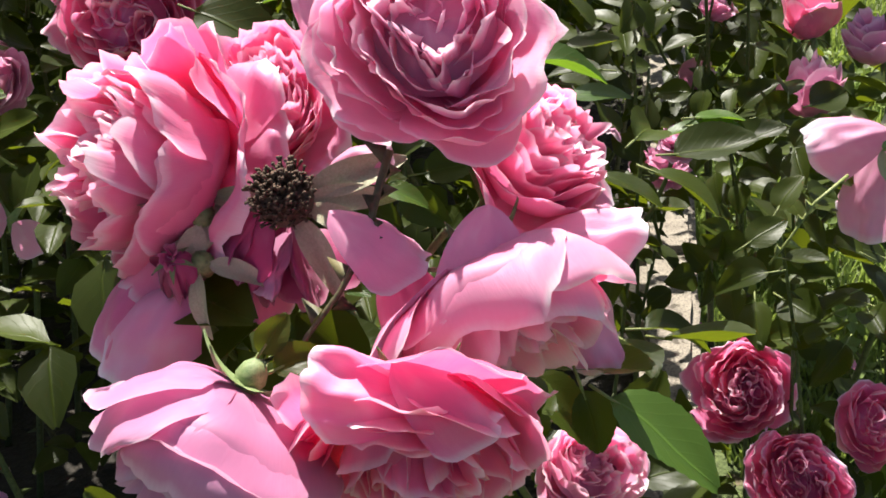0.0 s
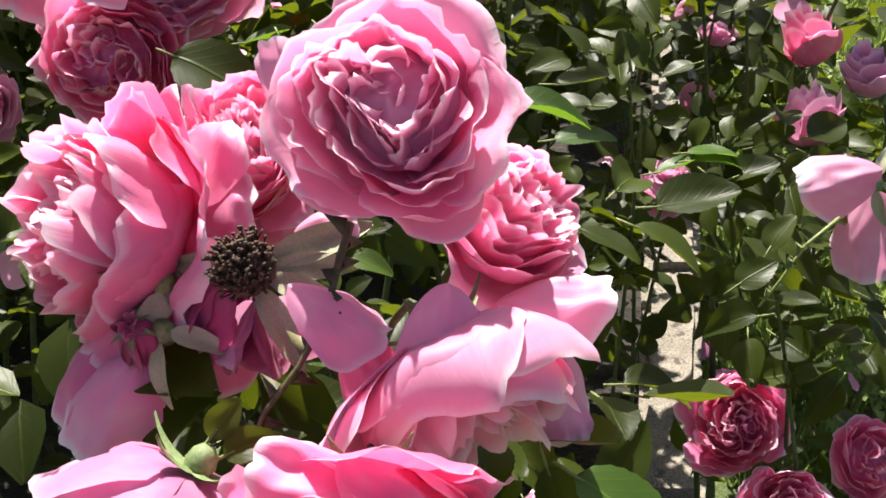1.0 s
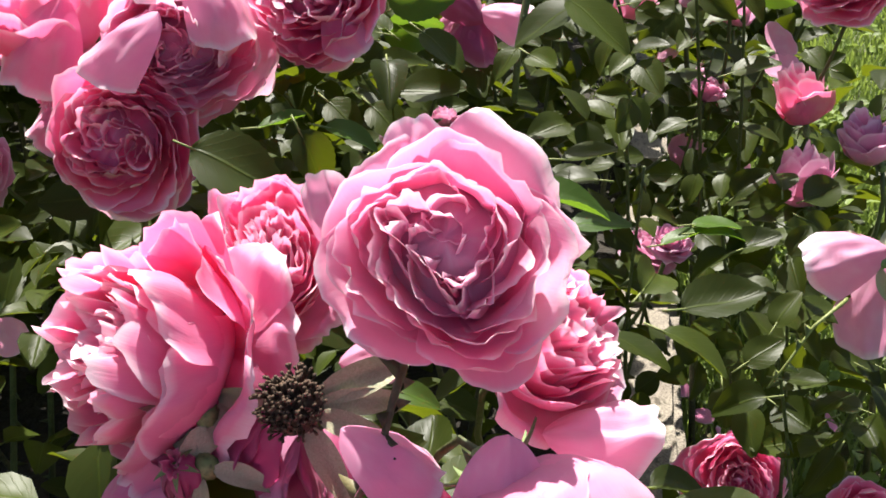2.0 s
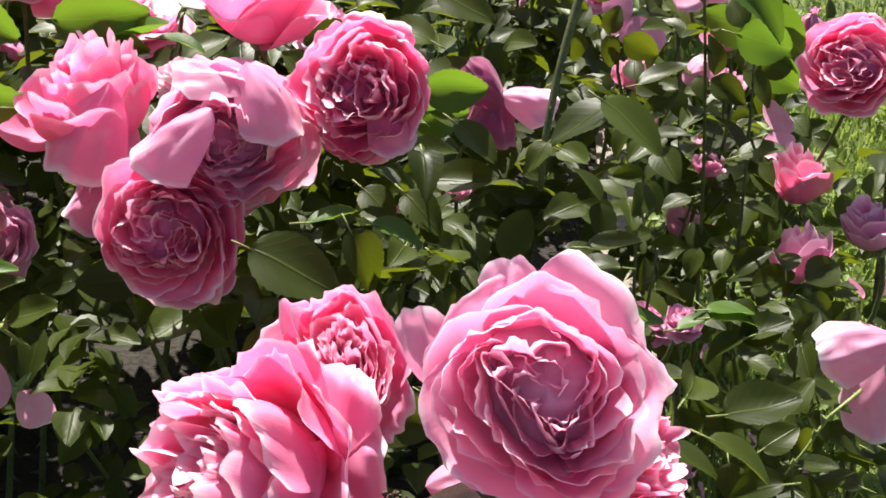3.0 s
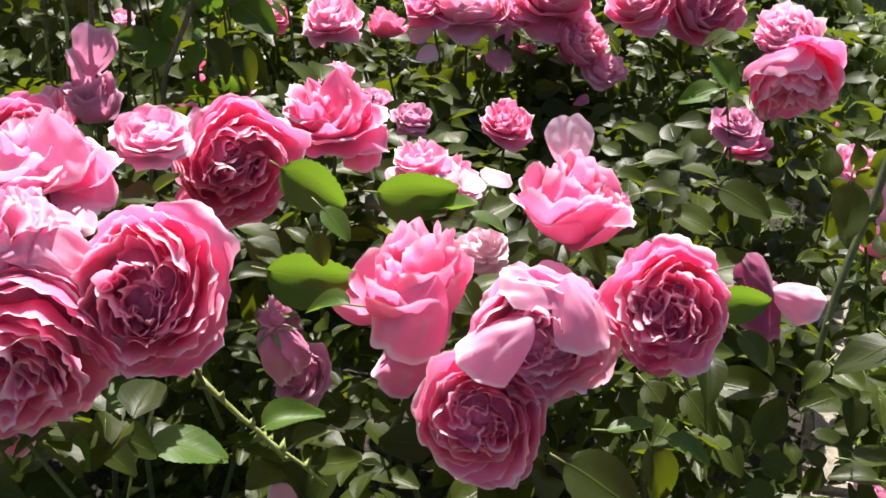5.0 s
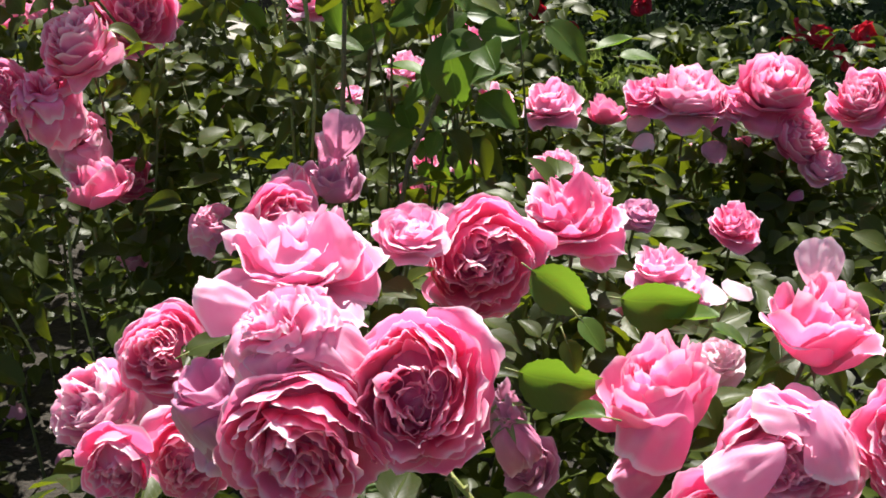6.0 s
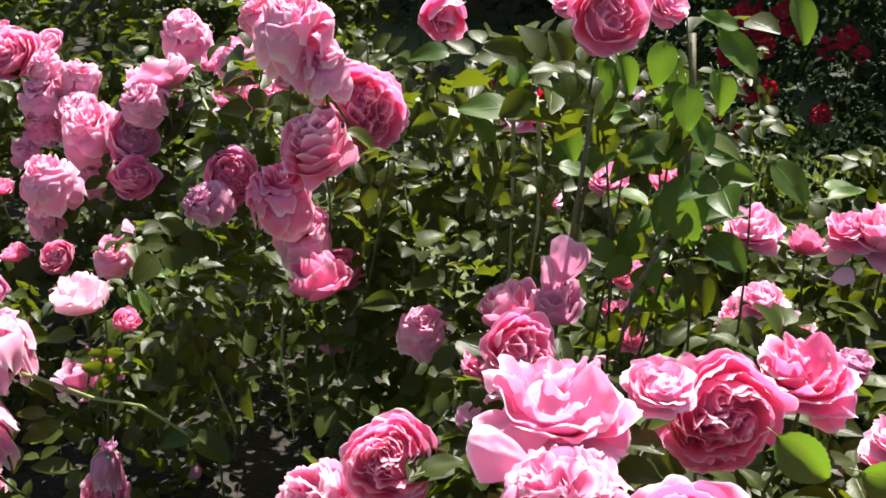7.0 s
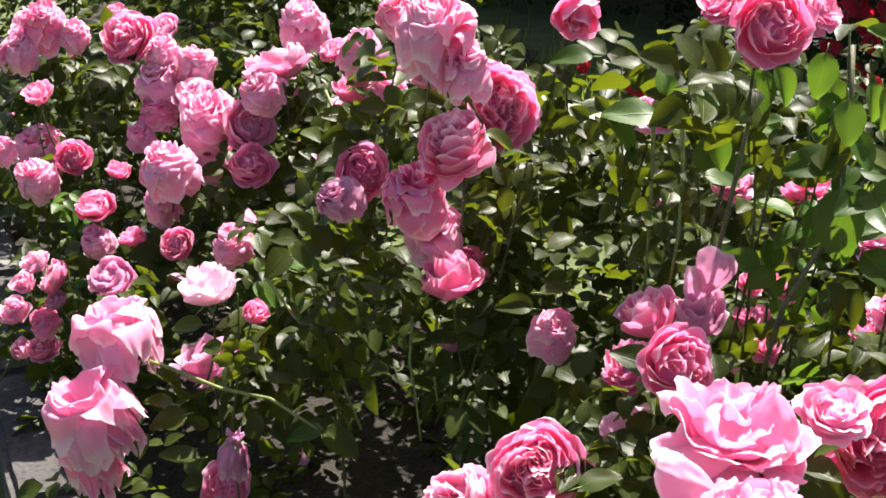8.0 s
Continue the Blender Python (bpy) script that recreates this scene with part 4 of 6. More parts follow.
bloom("globe", -1.090, 1.327, 0.683, 0.058, -0.33, -0.52, 0.79, "pink rose in a small hanging cluster", "mauve", squash=1.15, fine=False)
bloom("globe", -0.975, 1.307, 0.721, 0.079, 0.05, -0.24, 0.90, "bright pink rose in a small hanging cluster", squash=1.22, fine=False)
bloom("globe", -0.960, 1.342, 0.663, 0.073, 0.08, -0.39, 0.92, "dark pink rose shaded in the bush", "pale", squash=1.15, fine=False)
bloom("half", -0.913, 1.287, 0.635, 0.087, -0.16, -0.12, 0.98, "deep crimson-pink rose cup in the shade", fine=False)
bloom("cup", -1.452, 1.804, 0.673, 0.114, -0.43, 0.08, 0.83, "sunlit pale pink rose in the far cluster", "pale", squash=1.00, fine=False)
bloom("globe", -1.443, 1.743, 0.645, 0.075, -0.18, -0.48, 0.86, "pink rose in the far cluster", "pale", squash=1.17, fine=False)
bloom("half", -1.288, 1.772, 0.673, 0.079, -0.09, -0.01, 1.00, "half-open pink rose with pale upper petals", fine=False)
bloom("globe", -1.269, 1.741, 0.747, 0.071, 0.04, -0.32, 0.90, "pale pink rose in the far cluster", "pale", squash=1.22, fine=False)
bloom("globe", -1.232, 1.779, 0.678, 0.062, 0.26, -0.31, 0.92, "shaded pink rose in the far cluster", "pale", squash=1.27, fine=False)
bloom("cup", -1.349, 1.813, 0.715, 0.048, -0.15, -0.36, 0.50, "small pink rose in the far cluster", squash=1.00, fine=False)
bloom("globe", -1.451, 1.897, 0.725, 0.087, 0.07, -0.17, 0.98, "pale pink rose in the far cluster", "pale", squash=1.15, fine=False)
bloom("full", -1.810, 1.877, 0.640, 0.099, 0.16, -0.77, 0.62, "full-blown pink rose with tightly packed ruffled petals", fine=False)
bloom("globe", -1.727, 1.865, 0.629, 0.064, -0.17, -0.26, 0.90, "pink rose in the far cluster", "pale", squash=1.22, fine=False)
bloom("globe", -1.665, 1.881, 0.615, 0.072, 0.07, -0.17, 0.98, "pale pink rose in the far cluster", "pale", squash=1.15, fine=False)
bloom("cup", -1.630, 1.818, 0.582, 0.071, -0.19, -0.37, 0.66, "pale pink rose in the far cluster", "pale", squash=1.00, fine=False)
bloom("globe", -1.719, 1.843, 0.579, 0.082, -0.01, -0.43, 0.90, "pink rose in the far cluster", "pale", squash=1.17, fine=False)
bloom("globe", -1.709, 1.823, 0.532, 0.064, -0.32, -0.39, 0.90, "pink rose in the far cluster", squash=1.22, fine=False)
bloom("globe", -1.569, 1.772, 0.562, 0.106, 0.05, -0.32, 0.95, "pink rose in the far cluster", "pale", squash=1.15, fine=False)
bloom("cup", -1.476, 1.754, 0.575, 0.082, 0.39, -0.34, 0.44, "pink rose in the far cluster", "pale", squash=1.00, fine=False)
bloom("globe", -1.557, 1.635, 0.515, 0.094, -0.10, -0.14, 0.98, "pink rose with sunlit petals in a row of three", "pale", squash=1.15, fine=False)
bloom("globe", -1.569, 1.792, 0.474, 0.078, 0.14, -0.36, 0.90, "pink rose with sunlit petals in a row of three", "pale", squash=1.22, fine=False)
bloom("full", -1.430, 1.691, 0.533, 0.078, 0.32, -0.64, 0.69, "pink rose with sunlit petals in a row of three", fine=False)
bloom("globe", -1.582, 1.646, 0.438, 0.057, 0.05, -0.32, 0.95, "small pink rose under the cluster", "pale", squash=1.27, fine=False)
bloom("half", -1.614, 1.607, 0.384, 0.051, -0.11, 0.04, 0.99, "small half-open rose under the cluster", fine=False)
bloom("cup", -1.655, 1.564, 0.448, 0.064, 0.06, -0.33, 0.71, "pink rose in a hanging cluster", squash=1.00, fine=False)
bloom("globe", -1.640, 1.544, 0.396, 0.055, -0.01, -0.43, 0.90, "pink rose in a hanging cluster", "pale", squash=1.17, fine=False)
bloom("half", -1.693, 1.678, 0.467, 0.050, -0.07, -0.05, 1.00, "small half-open rose in the far cluster", fine=False)
bloom("globe", -1.725, 1.795, 0.488, 0.054, 0.07, -0.42, 0.90, "small pink rose in the far cluster", "pale", squash=1.22, fine=False)
bloom("globe", -1.938, 2.019, 0.623, 0.053, 0.02, -0.26, 0.97, "small pink rose in the far cluster", squash=1.27, fine=False)
bloom("cup", -1.789, 1.965, 0.641, 0.061, -0.24, -0.51, 0.57, "small pink rose in the far cluster", "pale", squash=1.00, fine=False)
bloom("globe", -2.035, 1.843, 0.579, 0.076, -0.09, -0.46, 0.88, "pink rose in the outermost cluster", "pale", squash=1.17, fine=False)
bloom("globe", -2.005, 1.879, 0.630, 0.083, -0.03, -0.39, 0.90, "pink rose in the outermost cluster", squash=1.22, fine=False)
bloom("globe", -1.943, 1.895, 0.615, 0.061, 0.34, -0.27, 0.90, "pink rose in the outermost cluster", "pale", squash=1.15, fine=False)
bloom("cup", -2.074, 1.904, 0.614, 0.062, -0.58, -0.53, 0.71, "pink rose in the outermost cluster", "pale", squash=1.00, fine=False)
bloom("half", -1.917, 1.750, 0.543, 0.058, -0.00, -0.20, 0.98, "shaded half-open rose in the outermost cluster", fine=False)
bloom("globe", -1.966, 1.807, 0.403, 0.105, -0.05, -0.29, 0.96, "pink rose hanging over the kerb", "pale", squash=1.17, fine=False)
bloom("full", -1.800, 1.693, 0.460, 0.065, 0.39, -0.79, 0.48, "pink rose hanging over the kerb", fine=False)
bloom("globe", -1.852, 1.655, 0.422, 0.074, -0.10, -0.41, 0.90, "pink rose hanging over the kerb", "pale", squash=1.22, fine=False)
bloom("globe", -1.952, 1.686, 0.441, 0.047, 0.08, -0.39, 0.92, "pink rose hanging over the kerb", "pale", squash=1.27, fine=False)
bloom("half", -1.697, 1.456, 0.378, 0.051, -0.20, -0.35, 0.85, "small pale rose in a cluster over the kerb", "pale", fine=False)
bloom("cup", -1.677, 1.474, 0.345, 0.056, -0.34, -0.28, 0.27, "small pink rose in a cluster over the kerb", "pink", squash=1.15, fine=False)
bloom("half", -1.726, 1.456, 0.331, 0.046, 0.00, -0.59, 0.85, "small pale rose in a cluster over the kerb", "pale", fine=False)
bloom("half", -1.740, 1.444, 0.281, 0.056, 0.10, -0.35, 0.85, "small pale rose in a cluster over the kerb", "pale", fine=False)
bloom("half", -1.671, 1.468, 0.309, 0.044, -0.20, -0.47, 0.85, "small faded mauve rose in a cluster over the kerb", "mauve", fine=False)
bloom("globe", -1.687, 1.456, 0.267, 0.049, -0.10, -0.59, 0.85, "small deep pink rose in a cluster over the kerb", "pink", fine=False)
bloom("half", -1.726, 1.444, 0.212, 0.051, 0.00, -0.35, 0.85, "small pale rose in a cluster over the kerb", "pale", fine=False)
bloom("full", -1.681, 1.444, 0.225, 0.049, 0.10, -0.47, 0.85, "small deep pink rose in a cluster over the kerb", "pink", fine=False)
bloom("half", -1.437, 1.310, 0.484, 0.073, 0.02, -0.26, 0.96, "faded mauve rose in shade", "mauve", fine=False)
bloom("hooded", -1.369, 1.225, 0.453, 0.116, -0.25, -0.05, 0.95, "wide open pale pink rose on an arching cane", "pale")
bloom("hooded", -1.344, 1.132, 0.383, 0.116, -0.20, -0.30, 0.90, "pale pink rose hanging open over the kerb", "pale", squash=1.1)
bloom("hooded", -1.380, 1.175, 0.273, 0.083, -0.10, -0.20, 0.95, "deep pink rose hanging over the kerb", squash=1.3)
bloom("half", -1.270, 1.300, 0.520, 0.092, -0.25, 0.05, 0.97, "sunlit nearly white half-open rose on a cane", "sunlit_pale", fine=False)
bloom("half", -1.349, 1.425, 0.309, 0.109, -0.11, -0.24, 0.96, "faded half-open rose behind leaves", "mauve", fine=False)
bloom("half", -1.169, 1.255, 0.526, 0.042, 0.42, -0.25, 0.87, "small pink half-open rose", fine=False)
bloom("wilted", -1.151, 1.174, 0.386, 0.078, -0.11, 0.06, 0.99, "withered mauve rose hanging from a cane", "mauve", fine=False)
bloom("cup", -1.466, 1.517, 0.447, 0.051, 0.09, -0.53, 0.46, "shaded pink rose in the bush", squash=1.00, fine=False)
bloom("globe", -1.382, 1.551, 0.452, 0.063, 0.08, -0.39, 0.92, "shaded pink rose in the bush", "pale", squash=1.15, fine=False)
bloom("open", -1.195, 1.227, 0.258, 0.071, 0.25, -0.73, 0.63, "shaded pink rose low in the bush", fine=False)
bloom("globe", -0.780, 1.314, 0.579, 0.060, 0.26, -0.31, 0.92, "small pale pink rose in the shade", "pale", fine=False)
bloom("half", -0.964, 1.466, 0.442, 0.053, -0.04, -0.10, 0.99, "small mauve rose in the shade", "mauve", fine=False)
bloom("full", -0.579, 1.000, 0.754, 0.069, 0.48, -0.74, 0.48, "pink rose at the side of a large cluster", fine=False)
bloom("full", -0.650, 1.165, 0.645, 0.066, -0.10, -0.60, 0.78, "pink rose at the side of a large cluster", fine=False)
bloom("half", -0.657, 1.255, 0.668, 0.080, -0.31, -0.04, 0.95, "half-open pink rose above a cluster", fine=False)
bloom("half", -0.882, 1.608, 0.900, 0.075, 0.39, -0.86, -0.34, "shaded pink rose hanging from a shoot", fine=False)
bloom("full", -0.580, 1.214, 1.028, 0.077, 0.30, -0.86, 0.42, "pink rose hanging on a tall shoot", fine=False)
bloom("open", -0.660, 1.388, 1.001, 0.051, -0.24, -0.53, 0.81, "pink rose hanging on a tall shoot", fine=False)
bloom("open", -0.554, 1.429, 1.005, 0.057, 0.60, -0.38, 0.70, "pink rose hanging on a tall shoot", fine=False)
bloom("cup", 0.130, 1.355, 0.712, 0.105, 0.10, -0.55, -0.45, "deep pink rose hanging from a thick cane")
bloom("full", 0.125, 1.375, 0.760, 0.075, -0.30, -0.50, 0.80, "pale-edged pink rose above a hanging bloom", "pale", fine=False)
bloom("open", -0.764, 1.650, 0.778, 0.067, 0.10, -0.15, 0.98, "pale pink rose beside an upright shoot", "pale", fine=False)
bloom("half", -0.535, 1.546, 0.752, 0.056, 0.04, -0.01, 1.00, "pink rose behind leaves", fine=False)
bloom("open", -0.657, 1.800, 0.644, 0.064, 0.14, -0.21, 0.97, "pale rose behind leaves", "pale", fine=False)
bloom("open", -0.741, 1.753, 0.613, 0.047, 0.14, -0.21, 0.97, "small pale rose behind leaves", "pale", fine=False)
bloom("open", -0.418, 1.613, 0.565, 0.046, 0.12, -0.48, 0.87, "small pale rose behind leaves", "pale", fine=False)
bloom("half", -0.560, 1.556, 0.556, 0.034, -0.12, 0.08, 0.99, "small pink bud-like rose", fine=False)
bloom("open", -0.391, 1.519, 0.626, 0.061, 0.10, -0.17, 0.98, "small pale rose behind leaves", "pale", fine=False)
bloom("open", -0.341, 1.525, 0.601, 0.043, 0.10, -0.17, 0.98, "small pale rose behind leaves", "pale", fine=False)
bloom("open", -0.419, 1.495, 0.598, 0.043, 0.10, -0.17, 0.98, "small pink rose behind leaves", fine=False)
bloom("half", -0.539, 1.588, 0.758, 0.070, 0.04, -0.03, 1.00, "half-open pink rose behind leaves", fine=False)
bloom("open", -0.527, 1.350, 0.615, 0.037, 0.10, -0.17, 0.98, "small pink rose behind leaves", fine=False)
bloom("open", -0.585, 1.613, 0.572, 0.040, 0.17, -0.29, 0.94, "small pink rose behind leaves", fine=False)
bloom("open", -0.535, 1.630, 0.567, 0.036, 0.17, -0.29, 0.94, "small pale rose behind leaves", "pale", fine=False)
bloom("open", -0.565, 1.456, 0.597, 0.036, 0.17, -0.29, 0.94, "small pink rose behind leaves", fine=False)
bloom("full", -0.948, 1.438, 0.575, 0.064, 0.12, -0.77, 0.63, "shaded pink rose in the far bush", fine=False)

extra_petal(rose_d, -0.172, 0.741, 0.746, 0.059, -0.84, -0.22, -0.50, -0.40, -0.45, 0.80)
extra_petal(rose_d, -0.111, 0.761, 0.757, 0.055, 0.47, -0.47, -0.75, 0.40, -0.53, 0.75)
extra_petal(rose_d, -0.144, 0.776, 0.770, 0.052, -0.95, 0.21, 0.22, -0.10, 0.16, 0.98)
extra_petal(rose_g, -0.123, 0.915, 0.812, 0.044, -0.06, 0.44, 0.89, 0.00, -0.71, 0.71, SUNLIT_PALE)
extra_petal(rose_h, -0.219, 0.825, 0.702, 0.038, -0.60, -0.36, -0.71, -0.34, -0.42, 0.84)
extra_petal(rose_h, -0.240, 0.827, 0.663, 0.047, -0.84, -0.22, -0.50, -0.27, -0.70, 0.66, PINK)
extra_petal(rose_k, 0.059, 0.447, 0.679, 0.048, 1.00, 0.03, 0.05, 0.16, -0.17, 0.97)
extra_petal(rose_k, 0.013, 0.383, 0.699, 0.044, -0.17, -0.48, -0.86, -0.12, -0.53, 0.84)
extra_petal(rose_k, 0.063, 0.433, 0.639, 0.044, 0.18, -0.48, -0.86, 0.53, -0.61, 0.59)
extra_petal(rose_k, 0.001, 0.385, 0.671, 0.041, 0.01, -0.49, -0.87, -0.39, -0.70, 0.60, PINK)
extra_petal(rose_k, -0.018, 0.407, 0.670, 0.041, 0.27, -0.47, -0.84, -0.52, -0.49, 0.70, PINK)
extra_petal(rose_b, -0.133, 0.438, 0.657, 0.046, -0.42, -0.44, -0.79, -0.29, -0.70, 0.65, PINK)
extra_petal(rose_b, -0.128, 0.450, 0.638, 0.045, -0.25, -0.47, -0.85, -0.18, -0.65, 0.74, PINK)
extra_petal(rose_b, -0.119, 0.444, 0.649, 0.040, 0.10, -0.48, -0.87, 0.24, -0.58, 0.78, PINK)
extra_petal(rose_b, -0.117, 0.449, 0.677, 0.041, -0.76, -0.32, -0.57, -0.18, -0.41, 0.89, PINK)
extra_petal(rose_b, -0.121, 0.424, 0.654, 0.050, -0.57, -0.40, -0.72, 0.15, -0.49, 0.86)
extra_petal(rose_a, -0.044, 0.472, 0.767, 0.032, -0.11, 0.50, 0.86, -0.50, -0.60, 0.62)
extra_petal(rose_a, -0.006, 0.473, 0.789, 0.029, -0.02, 0.50, 0.87, 0.09, -0.91, 0.40)
extra_petal(rose_n, -0.026, 0.317, 0.698, 0.042, -0.91, 0.20, 0.36, -0.16, -0.33, 0.93, PINK)
extra_petal(rose_n, -0.001, 0.315, 0.695, 0.040, 0.82, -0.28, -0.50, 0.37, -0.20, 0.91, PINK)
extra_petal(rose_l, -0.520, 0.725, 0.826, 0.050, -0.90, -0.20, 0.25, -0.2, -0.5, 0.85)
extra_petal(rose_l, -0.490, 0.672, 0.795, 0.050, -0.55, -0.45, -0.70, -0.4, -0.7, 0.6)
extra_petal(rose_l, -0.450, 0.700, 0.838, 0.046, 0.60, -0.30, -0.60, 0.3, -0.5, 0.8)
extra_petal(rose_l, -0.522, 0.680, 0.742, 0.048, -0.20, -0.35, -0.90, -0.5, -0.8, 0.3, MAUVE)
extra_petal(rose_t, -0.527, 0.788, 0.811, 0.066, -0.94, -0.26, -0.23, -0.27, -0.27, 0.92)
extra_petal(rose_t, -0.461, 0.828, 0.803, 0.056, 0.40, -0.37, -0.84, 0.53, -0.61, 0.59, PINK)
extra_petal(rose_t, -0.474, 0.807, 0.833, 0.051, 0.23, -0.41, -0.88, 0.21, -0.68, 0.70)
extra_petal(rose_s, -0.298, 1.063, 0.735, 0.045, 0.55, -0.31, -0.78, 0.40, -0.62, 0.67, PINK)
extra_petal(rose_s, -0.318, 1.061, 0.783, 0.047, 0.15, -0.43, -0.89, 0.10, -0.63, 0.77, PINK)
extra_petal(rose_e, -0.040, 0.757, 0.739, 0.039, 0.47, -0.47, -0.75, 0.34, -0.71, 0.62, PINK)
extra_petal(rose_f, -0.232, 0.789, 0.731, 0.068, -0.53, -0.39, -0.75, -0.17, -0.80, 0.58, PINK)
extra_petal(rose_f, -0.204, 0.823, 0.742, 0.044, 0.37, 0.44, 0.82, 0.47, -0.72, 0.51, PINK)
leaf(near_bush, 0.080, 0.378, 0.620, 0.052, 0.78, -0.42, -0.46, 0.30, -0.10, 0.95, True, 2)
leaf(near_bush, 0.053, 0.388, 0.622, 0.027, 0.27, -0.47, -0.84, 0.02, -0.69, 0.73)
leaf(near_bush, 0.101, 0.697, 0.630, 0.037, 1.00, 0.03, 0.05, 0.07, -0.03, 1.00, True)
leaf(near_bush, 0.111, 0.805, 0.618, 0.037, 1.00, -0.04, -0.07, 0.07, -0.05, 1.00)
leaf(near_bush, 0.101, 0.808, 0.604, 0.036, -0.99, 0.08, 0.14, 0.07, -0.05, 1.00)
leaf(near_bush, 0.188, 0.683, 0.502, 0.037, -0.95, 0.23, -0.23, -0.30, -0.33, 0.90)
leaf(near_bush, 0.229, 0.808, 0.543, 0.041, 0.91, 0.13, 0.40, -0.32, -0.37, 0.87)
leaf(near_bush, 0.178, 0.810, 0.547, 0.030, 1.00, 0.05, 0.08, 0.07, 0.15, 0.99, True)
leaf(near_bush, 0.206, 0.812, 0.552, 0.035, 1.00, 0.00, 0.01, 0.07, 0.10, 0.99, True)
leaf(near_bush, 0.195, 0.795, 0.539, 0.030, -0.96, -0.13, -0.23, 0.07, -0.05, 1.00)
leaf(near_bush, 0.212, 0.714, 0.517, 0.031, 0.86, 0.25, 0.44, 0.15, -0.41, 0.90)
leaf(near_bush, 0.236, 0.703, 0.497, 0.028, 0.97, -0.12, -0.22, 0.07, -0.05, 1.00)
leaf(near_bush, 0.234, 0.744, 0.529, 0.030, 0.57, 0.40, 0.72, 0.07, -0.05, 1.00)
leaf(near_bush, -0.051, 0.351, 0.687, 0.019, 0.94, 0.17, 0.31, 0.03, -0.60, 0.80)
leaf(near_bush, -0.059, 0.355, 0.695, 0.016, 0.64, 0.38, 0.67, 0.32, -0.66, 0.68)
leaf(near_bush, -0.038, 0.431, 0.666, 0.018, 0.82, -0.28, -0.50, 0.05, -0.41, 0.91, True)
leaf(near_bush, -0.013, 0.448, 0.697, 0.019, 0.97, -0.12, -0.22, 0.06, -0.20, 0.98, True)
leaf(near_bush, -0.278, 0.734, 0.770, 0.030, -0.99, 0.10, 0.02, -0.01, -0.11, 0.99, True)
leaf(near_bush, -0.281, 0.793, 0.797, 0.028, 0.74, -0.38, -0.55, 0.28, -0.34, 0.90, True)
leaf(near_bush, -0.215, 0.938, 0.737, 0.048, 1.00, -0.08, 0.01, -0.00, 0.06, 1.00, True)
leaf(near_bush, -0.183, 0.933, 0.735, 0.033, 0.99, -0.13, -0.07, -0.00, 0.06, 1.00, True)
leaf(near_bush, -0.062, 0.687, 0.687, 0.037, 0.39, -0.48, -0.78, 0.06, -0.50, 0.86)
leaf(near_bush, -0.100, 0.653, 0.702, 0.054, 0.89, -0.28, -0.36, -0.05, -0.49, 0.87)
leaf(near_bush, 0.006, 0.842, 0.725, 0.046, 0.98, -0.05, -0.15, -0.03, -0.92, 0.15, True, 1)
leaf(near_bush, 0.018, 0.825, 0.696, 0.038, 0.60, -0.40, -0.40, 0.00, -0.15, 0.98, False, 2)
leaf(near_bush, 0.110, 0.768, 0.728, 0.050, 0.70, -0.40, -0.45, 0.02, -0.20, 0.98, False, 2)
leaf(near_bush, 0.080, 0.781, 0.726, 0.046, -0.92, -0.13, -0.37, -0.10, -0.15, 0.98, False, 2)
leaf(near_bush, 0.081, 0.804, 0.689, 0.029, 0.55, -0.82, -0.15, -0.29, -0.35, 0.89)
leaf(near_bush, 0.057, 0.807, 0.691, 0.025, -0.69, -0.57, -0.44, -0.28, -0.36, 0.89)
leaf(near_bush, 0.076, 0.663, 0.666, 0.044, 1.00, -0.04, 0.08, -0.01, 0.01, 1.00, True)
leaf(near_bush, 0.133, 0.947, 0.563, 0.037, 0.89, -0.28, -0.36, -0.01, -0.04, 1.00)
leaf(near_bush, 0.104, 0.953, 0.569, 0.035, 0.79, 0.26, 0.56, -0.01, -0.04, 1.00)
leaf(near_bush, 0.120, 0.936, 0.542, 0.039, 1.00, -0.08, 0.01, -0.01, -0.04, 1.00)
leaf(near_bush, 0.173, 0.750, 0.811, 0.055, 0.85, -0.32, -0.43, 0.16, -0.58, 0.80, True)
leaf(near_bush, 0.141, 0.788, 0.813, 0.048, 0.98, -0.17, -0.15, -0.05, -0.57, 0.82, True)
leaf(near_bush, 0.038, 0.748, 0.848, 0.037, -0.12, -0.49, -0.87, 0.14, -0.81, 0.57)
leaf(near_bush, 0.194, 0.783, 0.772, 0.042, 0.90, 0.05, -0.30, 0.07, -0.96, 0.15, True, 2)
leaf(near_bush, 0.229, 0.808, 0.544, 0.039, 0.92, 0.07, 0.38, -0.35, -0.27, 0.89)
leaf(near_bush, 0.204, 0.817, 0.556, 0.035, 1.00, -0.06, 0.04, 0.01, 0.16, 0.99, True)
leaf(near_bush, -0.080, 0.717, 0.696, 0.029, 1.00, -0.06, 0.05, -0.00, 0.06, 1.00, True)
leaf(near_bush, -0.041, 0.711, 0.691, 0.032, 0.95, -0.21, -0.22, -0.01, -0.04, 1.00, True)
leaf(near_bush, -0.304, 0.796, 0.618, 0.030, 0.79, 0.26, 0.56, 0.09, -0.19, 0.98)
leaf(near_bush, 0.030, 1.005, 0.730, 0.050, 0.92, -0.25, -0.29, -0.04, -0.47, 0.88)
leaf(near_bush, 0.205, 1.054, 0.641, 0.044, 0.99, 0.01, 0.16, -0.01, -0.04, 1.00)
leaf(near_bush, -0.015, 0.999, 0.714, 0.044, -0.85, 0.32, 0.43, -0.03, -0.33, 0.94)
leaf(near_bush, -0.041, 1.013, 0.733, 0.032, 0.95, 0.09, 0.30, -0.01, -0.04, 1.00)
